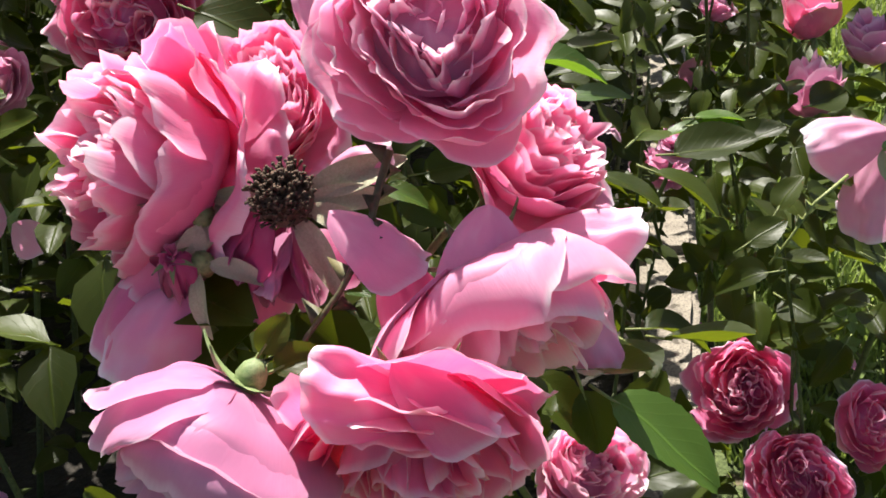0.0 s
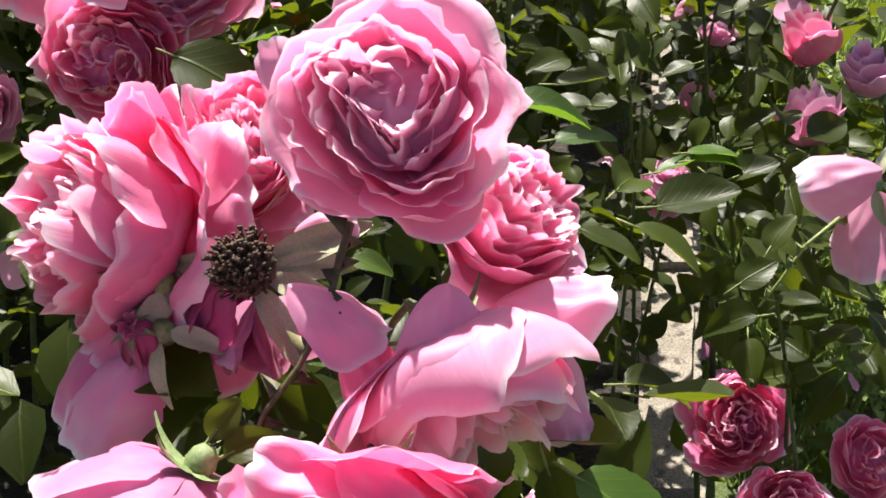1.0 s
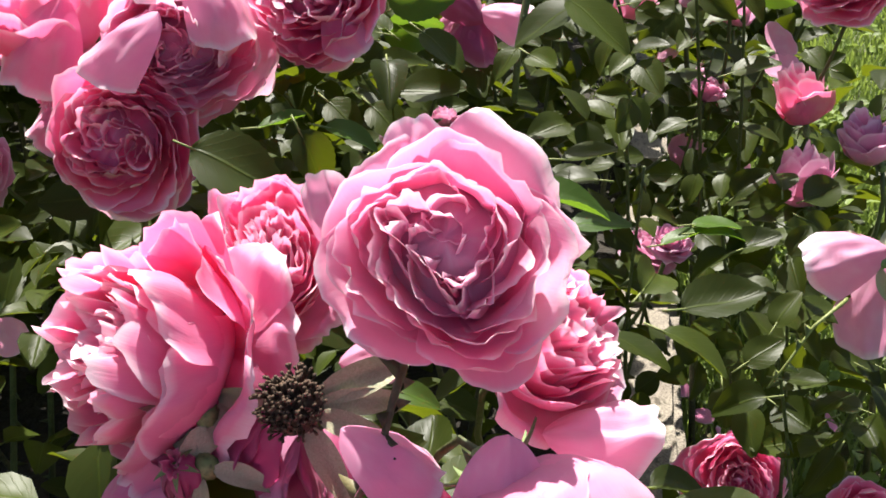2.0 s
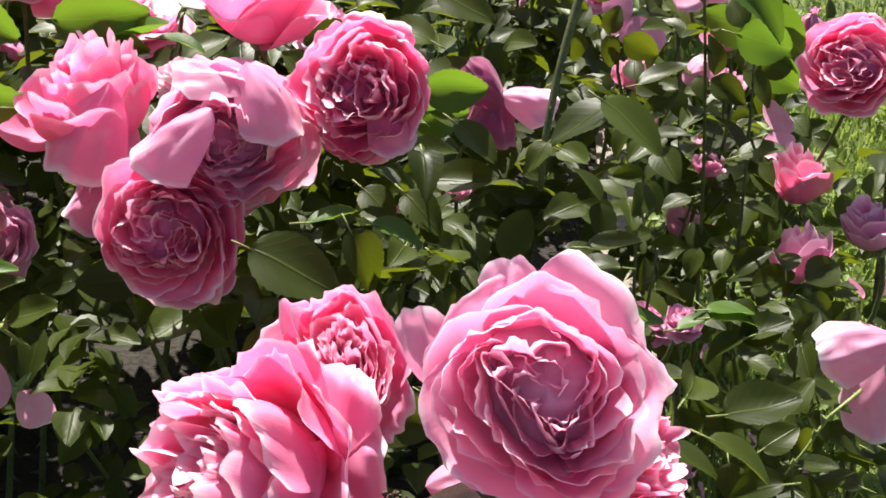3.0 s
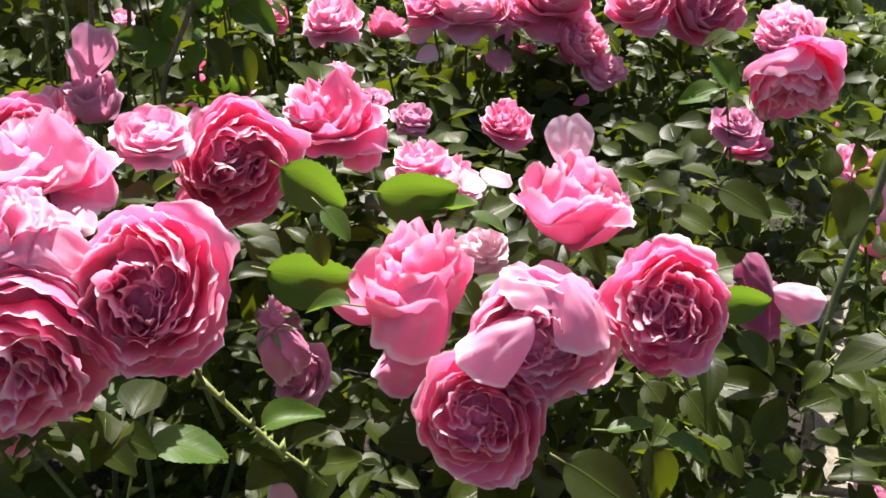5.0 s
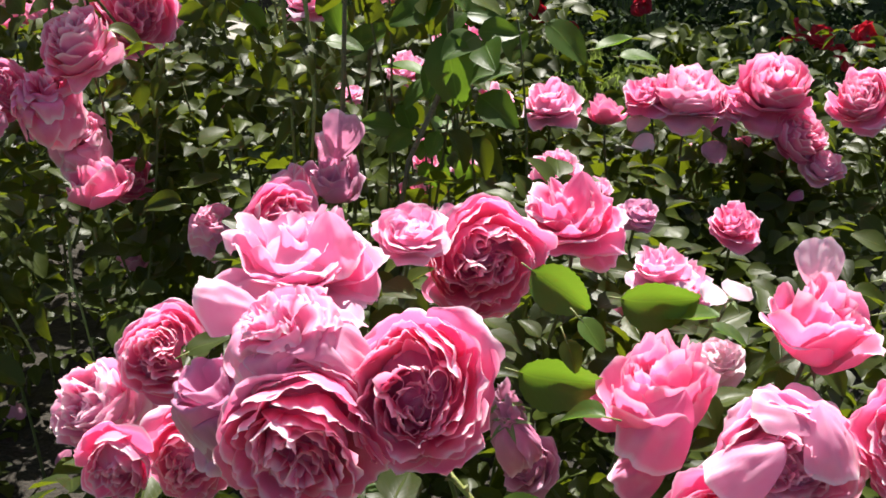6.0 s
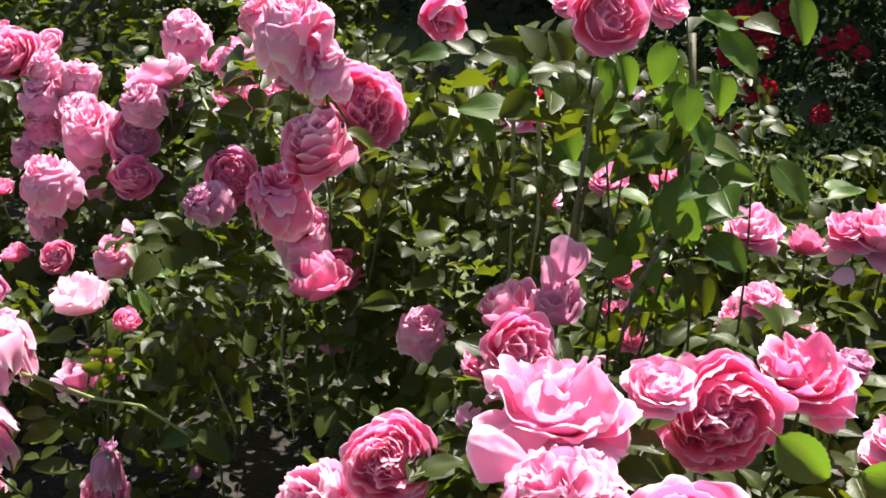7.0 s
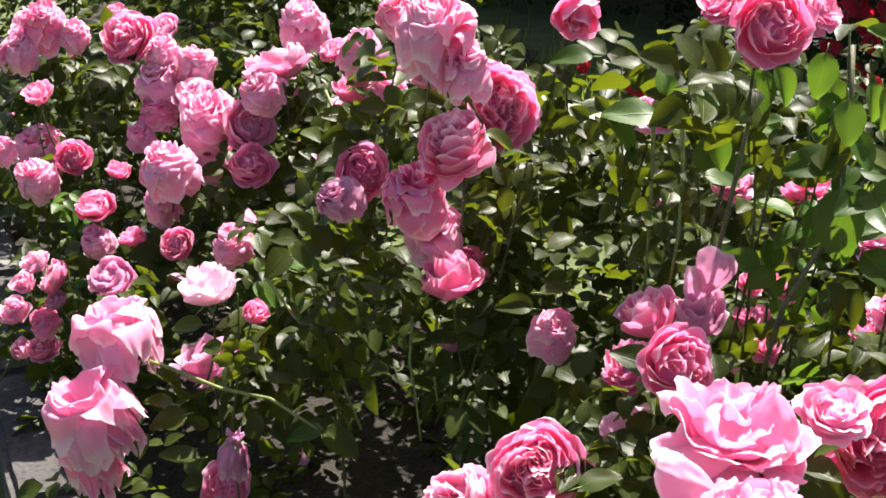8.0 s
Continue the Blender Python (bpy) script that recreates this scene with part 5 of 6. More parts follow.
leaf(near_bush, -0.295, 0.802, 0.772, 0.025, 0.47, -0.47, -0.75, 0.16, -0.48, 0.86)
leaf(near_bush, -0.280, 0.784, 0.601, 0.037, 0.99, 0.01, 0.16, -0.04, -0.39, 0.92)
leaf(near_bush, -0.004, 0.761, 0.602, 0.034, 0.47, -0.47, -0.75, -0.04, -0.39, 0.92)
leaf(back_bush, -0.492, 1.285, 0.806, 0.060, 0.20, -0.42, -0.89, 0.37, -0.74, 0.56)
leaf(near_bush, -0.445, 1.255, 0.734, 0.046, 0.66, -0.26, -0.71, 0.36, -0.35, 0.87)
leaf(near_bush, -0.316, 0.906, 0.767, 0.058, 0.85, -0.05, -0.52, 0.25, -0.88, 0.28, True, 1)
leaf(near_bush, -0.302, 0.807, 0.744, 0.064, 0.97, 0.05, -0.20, 0.03, -0.92, 0.18, True, 1)
leaf(near_bush, -0.238, 0.932, 0.753, 0.066, 0.98, 0.10, -0.08, 0.02, -0.92, 0.10, True, 1)
leaf(near_bush, -0.346, 0.820, 0.739, 0.032, 0.91, 0.29, 0.30, 0.02, -0.09, 1.00)
leaf(near_bush, -0.431, 0.768, 0.662, 0.044, 0.96, 0.22, 0.15, 0.02, -0.09, 1.00, True)
leaf(near_bush, -0.389, 0.774, 0.616, 0.057, 0.99, 0.08, -0.13, 0.06, -0.10, 0.99, True, 2)
leaf(near_bush, -0.449, 0.750, 0.633, 0.046, 0.44, 0.46, 0.77, 0.07, -0.44, 0.90, True)
leaf(near_bush, -0.323, 0.818, 0.618, 0.046, 0.87, 0.32, 0.37, 0.02, -0.20, 0.97, True)
leaf(near_bush, 0.015, 0.962, 0.690, 0.052, 0.91, 0.29, 0.30, 0.06, -0.38, 0.92)
leaf(near_bush, 0.025, 1.177, 0.776, 0.041, 0.55, -0.31, -0.78, 0.07, -0.44, 0.90, True)
leaf(near_bush, 0.006, 1.167, 0.762, 0.039, -0.96, -0.22, -0.15, 0.07, -0.44, 0.90, True)
leaf(near_bush, -0.054, 1.076, 0.712, 0.039, 0.99, 0.11, -0.08, 0.02, -0.09, 1.00)
leaf(near_bush, -0.033, 1.088, 0.729, 0.035, 0.94, 0.26, 0.23, 0.02, -0.09, 1.00)
leaf(near_bush, 0.001, 0.899, 0.682, 0.046, 0.98, 0.05, -0.12, 0.03, -0.92, 0.15, True, 1)
leaf(near_bush, -0.476, 1.227, 0.834, 0.077, 0.20, -0.38, -0.90, -0.17, -0.79, 0.59, True)
leaf(back_bush, -0.454, 1.295, 0.726, 0.058, 0.82, -0.55, -0.18, -0.09, -0.42, 0.90)
leaf(back_bush, -0.383, 1.446, 0.811, 0.065, 0.82, -0.05, -0.57, 0.32, -0.52, 0.79, True)
leaf(back_bush, -0.440, 1.410, 0.814, 0.049, -0.00, -0.43, -0.90, 0.15, -0.64, 0.75, True)
leaf(back_bush, -0.516, 1.315, 0.921, 0.046, 0.08, -0.41, -0.91, 0.38, -0.70, 0.60, True)
leaf(back_bush, -0.473, 1.335, 0.938, 0.040, 0.48, -0.27, -0.83, 0.36, -0.63, 0.68, True)
leaf(back_bush, -0.461, 1.313, 0.885, 0.046, 1.00, -0.05, 0.07, -0.08, -0.47, 0.88)
leaf(back_bush, -0.611, 1.402, 0.799, 0.063, 0.84, 0.40, 0.36, 0.08, -0.44, 0.89, True)
leaf(back_bush, -0.648, 1.402, 0.819, 0.045, 0.00, 0.43, 0.90, 0.27, -0.67, 0.69, True)
leaf(back_bush, -0.552, 1.346, 0.839, 0.068, -0.80, -0.42, -0.43, 0.12, -0.56, 0.82)
leaf(back_bush, -0.320, 1.875, 0.671, 0.057, 0.96, 0.28, 0.05, -0.02, -0.13, 0.99, True)
leaf(near_bush, -0.497, 1.254, 0.901, 0.057, 0.25, -0.36, -0.90, 0.67, -0.57, 0.48)
leaf(back_bush, -0.584, 1.385, 0.867, 0.040, 0.91, 0.05, -0.41, 0.31, -0.47, 0.83, True)
leaf(back_bush, -0.680, 1.452, 0.703, 0.045, -0.91, -0.05, 0.41, 0.09, -0.47, 0.88, True)
leaf(back_bush, -0.605, 1.458, 0.674, 0.041, 0.91, 0.34, 0.21, 0.05, -0.34, 0.94, True)
leaf(back_bush, -0.542, 1.431, 0.702, 0.043, 0.91, 0.05, -0.41, 0.21, -0.50, 0.84)
leaf(back_bush, -0.321, 1.330, 0.843, 0.040, 0.94, 0.31, 0.13, -0.04, -0.04, 1.00, True)
leaf(near_bush, -0.451, 1.265, 0.898, 0.044, 0.94, 0.09, -0.33, 0.23, -0.21, 0.95)
leaf(near_bush, -0.457, 1.256, 0.996, 0.057, 0.64, -0.14, -0.75, 0.47, -0.58, 0.66, True)
leaf(near_bush, -0.396, 1.241, 1.045, 0.048, 0.54, -0.21, -0.82, 0.51, -0.63, 0.59, True)
leaf(near_bush, -0.458, 1.239, 0.960, 0.040, 0.39, -0.28, -0.88, 0.51, -0.63, 0.59, True)
leaf(near_bush, -0.489, 1.222, 0.945, 0.047, 0.28, -0.33, -0.90, 0.33, -0.74, 0.59, True)
leaf(near_bush, -0.476, 1.261, 1.022, 0.040, -0.96, -0.27, 0.08, 0.10, -0.48, 0.87, True)
leaf(near_bush, -0.586, 1.248, 0.945, 0.057, -0.13, -0.45, -0.88, 0.10, -0.74, 0.66, True)
leaf(near_bush, -0.561, 1.262, 0.958, 0.041, 0.64, -0.14, -0.75, 0.36, -0.57, 0.74, True)
leaf(back_bush, -0.648, 1.325, 0.905, 0.039, 0.95, 0.19, -0.24, 0.18, -0.39, 0.90, True)
leaf(back_bush, -0.694, 1.318, 0.922, 0.036, -0.36, 0.30, 0.88, 0.08, -0.68, 0.73, True)
leaf(back_bush, -0.610, 1.302, 0.829, 0.042, 0.96, 0.27, -0.08, 0.03, -0.29, 0.96, True)
leaf(back_bush, -0.578, 1.288, 0.902, 0.043, 0.94, 0.33, 0.07, -0.00, -0.21, 0.98, True)
leaf(back_bush, -0.618, 1.292, 0.864, 0.044, 0.51, -0.22, -0.83, 0.27, -0.61, 0.74, True)
leaf(near_bush, -0.518, 1.244, 0.888, 0.057, -0.86, -0.42, -0.31, 0.13, -0.55, 0.83, True)
leaf(near_bush, -0.476, 1.234, 0.914, 0.045, 0.44, -0.26, -0.86, 0.47, -0.58, 0.66, True)
leaf(near_bush, -0.527, 1.259, 0.976, 0.046, 0.03, -0.41, -0.91, 0.17, -0.65, 0.74, True)
leaf(back_bush, -0.740, 1.374, 0.827, 0.042, 0.85, 0.03, -0.53, 0.23, -0.51, 0.83, True)
leaf(far_bush, -0.822, 1.386, 0.909, 0.051, -0.94, -0.33, -0.07, 0.08, -0.43, 0.90, True)
leaf(back_bush, -0.732, 1.339, 0.870, 0.063, -0.95, -0.30, 0.01, 0.08, -0.43, 0.90, True)
leaf(back_bush, -0.742, 1.338, 0.752, 0.042, 0.95, 0.19, -0.24, -0.02, -0.16, 0.99)
leaf(back_bush, -0.703, 1.344, 0.736, 0.039, 0.94, 0.33, 0.07, -0.02, -0.16, 0.99)
leaf(far_bush, -0.878, 1.322, 0.810, 0.045, 0.96, 0.23, -0.16, -0.02, -0.16, 0.99)
leaf(far_bush, -1.260, 1.183, 0.369, 0.055, -0.83, -0.47, -0.31, 0.03, -0.27, 0.96)
leaf(far_bush, -0.997, 1.166, 0.428, 0.057, 0.81, 0.01, -0.58, 0.29, -0.35, 0.89)
leaf(far_bush, -1.152, 1.367, 0.553, 0.052, 0.90, 0.41, 0.16, -0.02, -0.17, 0.99, True)
leaf(far_bush, -1.202, 1.369, 0.538, 0.042, -0.94, -0.24, 0.23, -0.03, -0.14, 0.99, True)
leaf(far_bush, -1.046, 1.172, 0.424, 0.050, -0.87, -0.44, -0.24, -0.03, -0.14, 0.99, True)
leaf(far_bush, -1.109, 1.222, 0.417, 0.042, -0.39, 0.29, 0.87, -0.03, -0.14, 0.99)
leaf(far_bush, -1.289, 1.276, 0.462, 0.044, -0.92, -0.38, -0.08, 0.09, -0.41, 0.91, True)
leaf(far_bush, -1.273, 1.209, 0.416, 0.040, 0.94, 0.24, -0.23, -0.03, -0.14, 0.99)
leaf(far_bush, -1.208, 1.351, 0.499, 0.046, 0.85, 0.06, -0.52, -0.03, -0.14, 0.99, True)
leaf(far_bush, -1.077, 1.291, 0.438, 0.047, 0.87, 0.44, 0.24, -0.03, -0.14, 0.99)
leaf(far_bush, -1.116, 1.238, 0.448, 0.040, 0.90, 0.41, 0.16, -0.03, -0.14, 0.99)
leaf(far_bush, -0.819, 1.261, 0.631, 0.045, -0.95, -0.31, 0.08, 0.15, -0.53, 0.84)
leaf(far_bush, -1.017, 1.347, 0.445, 0.042, 0.90, 0.41, 0.16, -0.03, -0.14, 0.99)
leaf(far_bush, -0.776, 1.286, 0.648, 0.042, 0.92, 0.38, 0.08, -0.03, -0.14, 0.99)
leaf(far_bush, -0.943, 1.305, 0.458, 0.046, 0.95, 0.31, -0.08, -0.03, -0.14, 0.99)
leaf(far_bush, -1.212, 1.307, 0.410, 0.039, 0.92, 0.38, 0.08, -0.03, -0.14, 0.99, True)
leaf(far_bush, -1.282, 1.195, 0.385, 0.041, -0.95, -0.31, 0.08, -0.03, -0.14, 0.99)
leaf(far_bush, -1.223, 1.158, 0.332, 0.053, -0.90, -0.41, -0.16, -0.03, -0.14, 0.99)
leaf(far_bush, -1.109, 1.316, 0.472, 0.038, 0.66, -0.12, -0.74, -0.03, -0.14, 0.99)
leaf(near_bush, -0.461, 1.220, 0.753, 0.046, 0.66, -0.12, -0.74, 0.37, -0.30, 0.88)
leaf(back_bush, -0.692, 1.346, 0.705, 0.048, -0.78, -0.49, -0.38, -0.03, -0.14, 0.99)
leaf(near_bush, -0.613, 0.892, 0.683, 0.039, 0.78, 0.49, 0.38, -0.03, -0.14, 0.99)
cane(far_bush, [(-1.352, 1.224, 0.423), (-1.277, 1.215, 0.428), (-1.189, 1.202, 0.430), (-1.110, 1.195, 0.443), (-1.031, 1.174, 0.435)], 0.0032, STEM)
cane(far_bush, [(-1.217, 1.363, 0.520), (-1.154, 1.334, 0.488), (-1.109, 1.316, 0.472), (-1.065, 1.294, 0.449), (-1.005, 1.253, 0.397)], 0.0027, STEM)
cane(back_bush, [(-0.717, 1.409, 0.850), (-0.713, 1.399, 0.828), (-0.705, 1.384, 0.791), (-0.692, 1.358, 0.730), (-0.679, 1.326, 0.656)], 0.0030, STEM)
cane(far_bush, [(-1.282, 1.654, 0.702), (-1.250, 1.643, 0.656), (-1.225, 1.637, 0.625), (-1.162, 1.635, 0.574)], 0.0026, STEM)
cane(near_bush, [(-0.384, 0.782, 0.677), (-0.367, 0.777, 0.662), (-0.350, 0.773, 0.647), (-0.335, 0.769, 0.637), (-0.316, 0.763, 0.618)], 0.0026, STEM)
cane(near_bush, [(-0.409, 0.769, 0.659), (-0.415, 0.757, 0.637), (-0.422, 0.746, 0.617), (-0.426, 0.732, 0.590)], 0.0016, STEM)
cane(near_bush, [(0.132, 0.953, 0.856), (0.114, 0.926, 0.807), (0.103, 0.909, 0.775), (0.089, 0.890, 0.740), (0.080, 0.876, 0.715), (0.071, 0.859, 0.683), (0.065, 0.839, 0.648)], 0.0041, STALK)
cane(near_bush, [(-0.017, 0.430, 0.725), (-0.022, 0.423, 0.714), (-0.026, 0.417, 0.703), (-0.031, 0.411, 0.692), (-0.040, 0.404, 0.680), (-0.054, 0.396, 0.666), (-0.064, 0.386, 0.648)], 0.0017, CANE)
cane(near_bush, [(-0.349, 0.822, 0.597), (-0.333, 0.816, 0.588), (-0.314, 0.809, 0.580), (-0.291, 0.799, 0.566)], 0.0020, STEM)
cane(back_bush, [(-0.681, 1.368, 0.885), (-0.669, 1.352, 0.844), (-0.659, 1.335, 0.803), (-0.649, 1.312, 0.749), (-0.645, 1.287, 0.696)], 0.0029, STEM)
cane(back_bush, [(-0.508, 1.320, 0.996), (-0.496, 1.298, 0.941), (-0.485, 1.266, 0.865), (-0.487, 1.240, 0.809), (-0.512, 1.200, 0.741), (-0.515, 1.169, 0.675)], 0.0042, CANE)
cane(near_bush, [(0.262, 0.712, 0.554), (0.239, 0.704, 0.540), (0.222, 0.694, 0.522), (0.207, 0.686, 0.508)], 0.0013, STEM)
cane(far_bush, [(-0.961, 1.291, 0.562), (-0.951, 1.269, 0.509), (-0.934, 1.256, 0.471), (-0.914, 1.237, 0.419)], 0.0022, STEM)
cane(far_bush, [(-0.933, 1.306, 0.565), (-0.923, 1.281, 0.505), (-0.906, 1.265, 0.460)], 0.0022, STEM)
shoot(near_bush, -0.591, 1.270, 0.945, 0.3, 0.04, LEAF)
shoot(back_bush, -0.512, 1.284, 1.020, 0.35, 0.042, LEAF)
shoot(back_bush, -0.758, 1.381, 0.854, 0.25, 0.036)
shoot(back_bush, -0.559, 1.298, 0.886, 0.25, 0.038)
shoot(back_bush, -0.655, 1.339, 0.816, 0.2, 0.034)
shoot(back_bush, -0.424, 1.321, 0.866, 0.2, 0.036, LEAF)
shoot(far_bush, -0.843, 1.327, 0.797, 0.2, 0.034, LEAF)
shoot(far_bush, -0.888, 1.575, 0.867, 0.3, 0.036, LEAF)
shoot(back_bush, -0.512, 1.303, 0.938, 0.3, 0.04)
shoot(far_bush, -0.988, 1.595, 0.855, 0.3, 0.034, LEAF)
shoot(back_bush, -0.535, 1.336, 0.899, 0.3, 0.045, LEAF)
shoot(near_bush, -0.477, 1.277, 0.879, 0.3, 0.046)
shoot(back_bush, -0.686, 1.436, 0.880, 0.25, 0.042, LEAF)
shoot(back_bush, -0.811, 1.606, 0.842, 0.3, 0.036)
shoot(far_bush, -0.853, 1.413, 0.724, 0.25, 0.034)
shoot(far_bush, -0.885, 1.419, 0.642, 0.2, 0.032, LEAF)
shoot(far_bush, -1.916, 1.734, 0.509, 0.25, 0.034)
shoot(far_bush, -1.756, 1.634, 0.425, 0.2, 0.032)
shoot(far_bush, -1.507, 1.479, 0.401, 0.2, 0.032)
shoot(far_bush, -1.382, 1.564, 0.479, 0.2, 0.034)
shoot(near_bush, 0.216, 0.997, 0.745, 0.25, 0.036, LEAF)
shoot(near_bush, 0.255, 0.976, 0.713, 0.25, 0.036, LEAF)
shoot(near_bush, 0.158, 0.948, 0.650, 0.2, 0.036, LEAF)
shoot(near_bush, 0.144, 1.147, 0.692, 0.25, 0.034, LEAF)
shoot(near_bush, 0.264, 1.075, 0.585, 0.2, 0.032, LEAF)
shoot(near_bush, 0.221, 0.876, 0.541, 0.2, 0.034, LEAF)
shoot(near_bush, 0.255, 0.812, 0.529, 0.2, 0.034, LEAF)
shoot(near_bush, 0.167, 0.891, 0.567, 0.2, 0.034, LEAF)
shoot(near_bush, 0.229, 0.738, 0.498, 0.2, 0.036, LEAF)
shoot(back_bush, -0.614, 1.557, 0.710, 0.25, 0.034)
shoot(back_bush, -0.755, 1.516, 0.671, 0.25, 0.034, LEAF)
shoot(near_bush, 0.034, 1.231, 0.768, 0.2, 0.036, LEAF)
shoot(far_bush, -1.202, 1.479, 0.646, 0.25, 0.034)
shoot(far_bush, -1.086, 1.448, 0.732, 0.25, 0.034)
shoot(far_bush, -1.059, 1.180, 0.648, 0.2, 0.03, LEAF)
shoot(far_bush, -1.150, 1.177, 0.593, 0.2, 0.03)
shoot(far_bush, -1.549, 1.955, 0.676, 0.3, 0.034, LEAF)
shoot(far_bush, -1.847, 1.796, 0.583, 0.25, 0.034)
shoot(far_bush, -1.712, 1.693, 0.511, 0.2, 0.032, LEAF)
for x, y, z, ln, tx, ty, tz, nx, ny, nz, young in (
        (0.277, 1.100, 0.672, 0.056, -0.90, 0.20, 0.30, 0.10, -0.97, 0.10, True), (0.278, 0.987, 0.705, 0.056, 0.70, -0.15, -0.60, -0.10, -0.97, 0.10, True),
        (0.300, 1.030, 0.650, 0.046, 0.80, -0.10, -0.50, 0.00, -0.97, 0.10, True), (0.272, 0.979, 0.606, 0.040, 0.90, -0.10, 0.30, 0.00, -0.10, 1.00, False),
        (0.306, 1.049, 0.513, 0.032, 0.90, -0.20, -0.20, 0.00, -0.05, 1.00, False), (0.222, 1.040, 0.530, 0.030, -0.90, -0.20, -0.10, 0.00, -0.10, 1.00, False)):
    leaf(near_bush, x, y, z, ln, tx, ty, tz, nx, ny, nz, young, 2)
extra_petal(rose_w, 0.075, 0.950, 0.672, 0.046, 1.00, -0.05, -0.25, 0.10, -0.60, 0.75)
extra_petal(rose_w, 0.041, 0.950, 0.686, 0.046, -0.60, 0.10, 0.70, 0.50, -0.75, 0.30, DRIED)
extra_petal(rose_w, 0.056, 0.948, 0.658, 0.048, 0.15, -0.40, -0.85, 0.60, -0.60, 0.40, DRIED)
extra_petal(rose_w, 0.035, 0.950, 0.662, 0.040, -0.55, -0.35, -0.70, -0.60, -0.60, 0.40, DRIED)
extra_petal(rose_y, 0.245, 1.225, 0.695, 0.056, -0.70, -0.10, 0.60, 0.10, -0.90, 0.40)
extra_petal(rose_y, 0.302, 1.235, 0.676, 0.056, 0.60, -0.45, -0.60, 0.40, -0.70, 0.50, PINK)
bloom("half", 0.278, 1.125, 0.656, 0.044, -0.20, 0.40, 0.88, "half-open pale pink rose beside broad leaves", "pale", fine=False, squash=1.3)
extra_petal(rose_m, -0.588, 1.212, 0.756, 0.055, 0.30, 0.10, 0.95, 0.3, -0.9, 0.2, MAUVE)
extra_petal(rose_m, -0.610, 1.218, 0.730, 0.052, -0.25, 0.05, 0.97, -0.3, -0.9, 0.2, PALE)
dry_calyx(-0.097, 0.436, 0.680, -0.30, -0.60, 0.70, 0.026)
dry_calyx(-0.095, 0.450, 0.694, 0.40, -0.60, 0.60, 0.030)
bloom("wilted", -0.107, 0.430, 0.688, 0.034, -0.10, -0.40, 0.90, "small withered rose with dark shrivelled petals", "dried", fine=False)
rose_x = spent_rose(-0.060, 0.436, 0.706, -0.08, -0.71, 0.70)
extra_petal(rose_x, -0.022, 0.410, 0.701, 0.043, 0.84, -0.26, -0.47, 0.21, -0.17, 0.96, PALE)
extra_petal(rose_x, -0.030, 0.461, 0.710, 0.027, 0.98, 0.09, 0.16, 0.15, -0.41, 0.90, PALE)
extra_petal(rose_x, -0.078, 0.445, 0.660, 0.035, -0.17, -0.48, -0.86, 0.03, -0.68, 0.74, PINK)



def front(x):
    """The bed's leafy edge towards the path."""
    if x > -0.25:
        return 0.48 + 0.95 * max(0.0, x - 0.02)
    return 0.48 + 0.63 * (-0.25 - x) + 0.12 * max(0.0, -1.6 - x) + 0.16 * smooth((-0.75 - x) / 0.15)


def crown(x, y):
    """Height of the top of the leaves over the bed."""
    h = 0.53 + 0.24 * noise.noise(Vector((x * 4.0, y * 4.0, 3.0))) + 0.10 * noise.noise(Vector((x * 9, y * 9, 9.0)))
    h -= 0.19 * smooth((x - 0.03) / 0.25) * (1 - 0.8 * smooth((y - 0.85) / 0.3))
    h -= 0.18 * smooth((-0.62 - x) / 0.4) * (1 - smooth((y - 1.15) / 0.35))
    h += 0.28 * smooth((y - 2.0) / 0.8) * smooth((-1.1 - x) / 0.4)
    h -= 0.22 * smooth((-0.10 - x) / 0.12) * smooth((0.55 + x) / 0.2) * (1 - smooth((y - 0.80) / 0.15))
    h += 0.11 * smooth((y - 1.5) / 0.4) * smooth((x + 1.0) / 0.2) * smooth((-0.42 - x) / 0.15)
    h -= 0.16 * smooth((x + 1.10) / 0.15) * smooth((-0.42 - x) / 0.15) * smooth((y - 1.05) / 0.1) * smooth((1.62 - y) / 0.15)
    h -= 0.40 * smooth((x - 0.30 - 0.15 * (y - 0.9)) / 0.16)
    steep = smooth((-1.0 - x) / 0.3)
    h *= 0.40 + 0.12 * steep + (0.60 - 0.12 * steep) * smooth((y - front(x) - 0.05) / (0.28 - 0.12 * steep))
    # the leaves climb to just under the flower heads
    for c, d in FLOWERS:
        if 0.70 < c.y < 2.3 and c.z < 0.95 and abs(c.x - x) < 0.25 and abs(c.y + 0.05 - y) < 0.25:
            h = max(h, c.z - 0.09 - 1.7 * max(0.0, math.hypot(c.x - x, c.y + 0.05 - y) - 0.05))
    return h


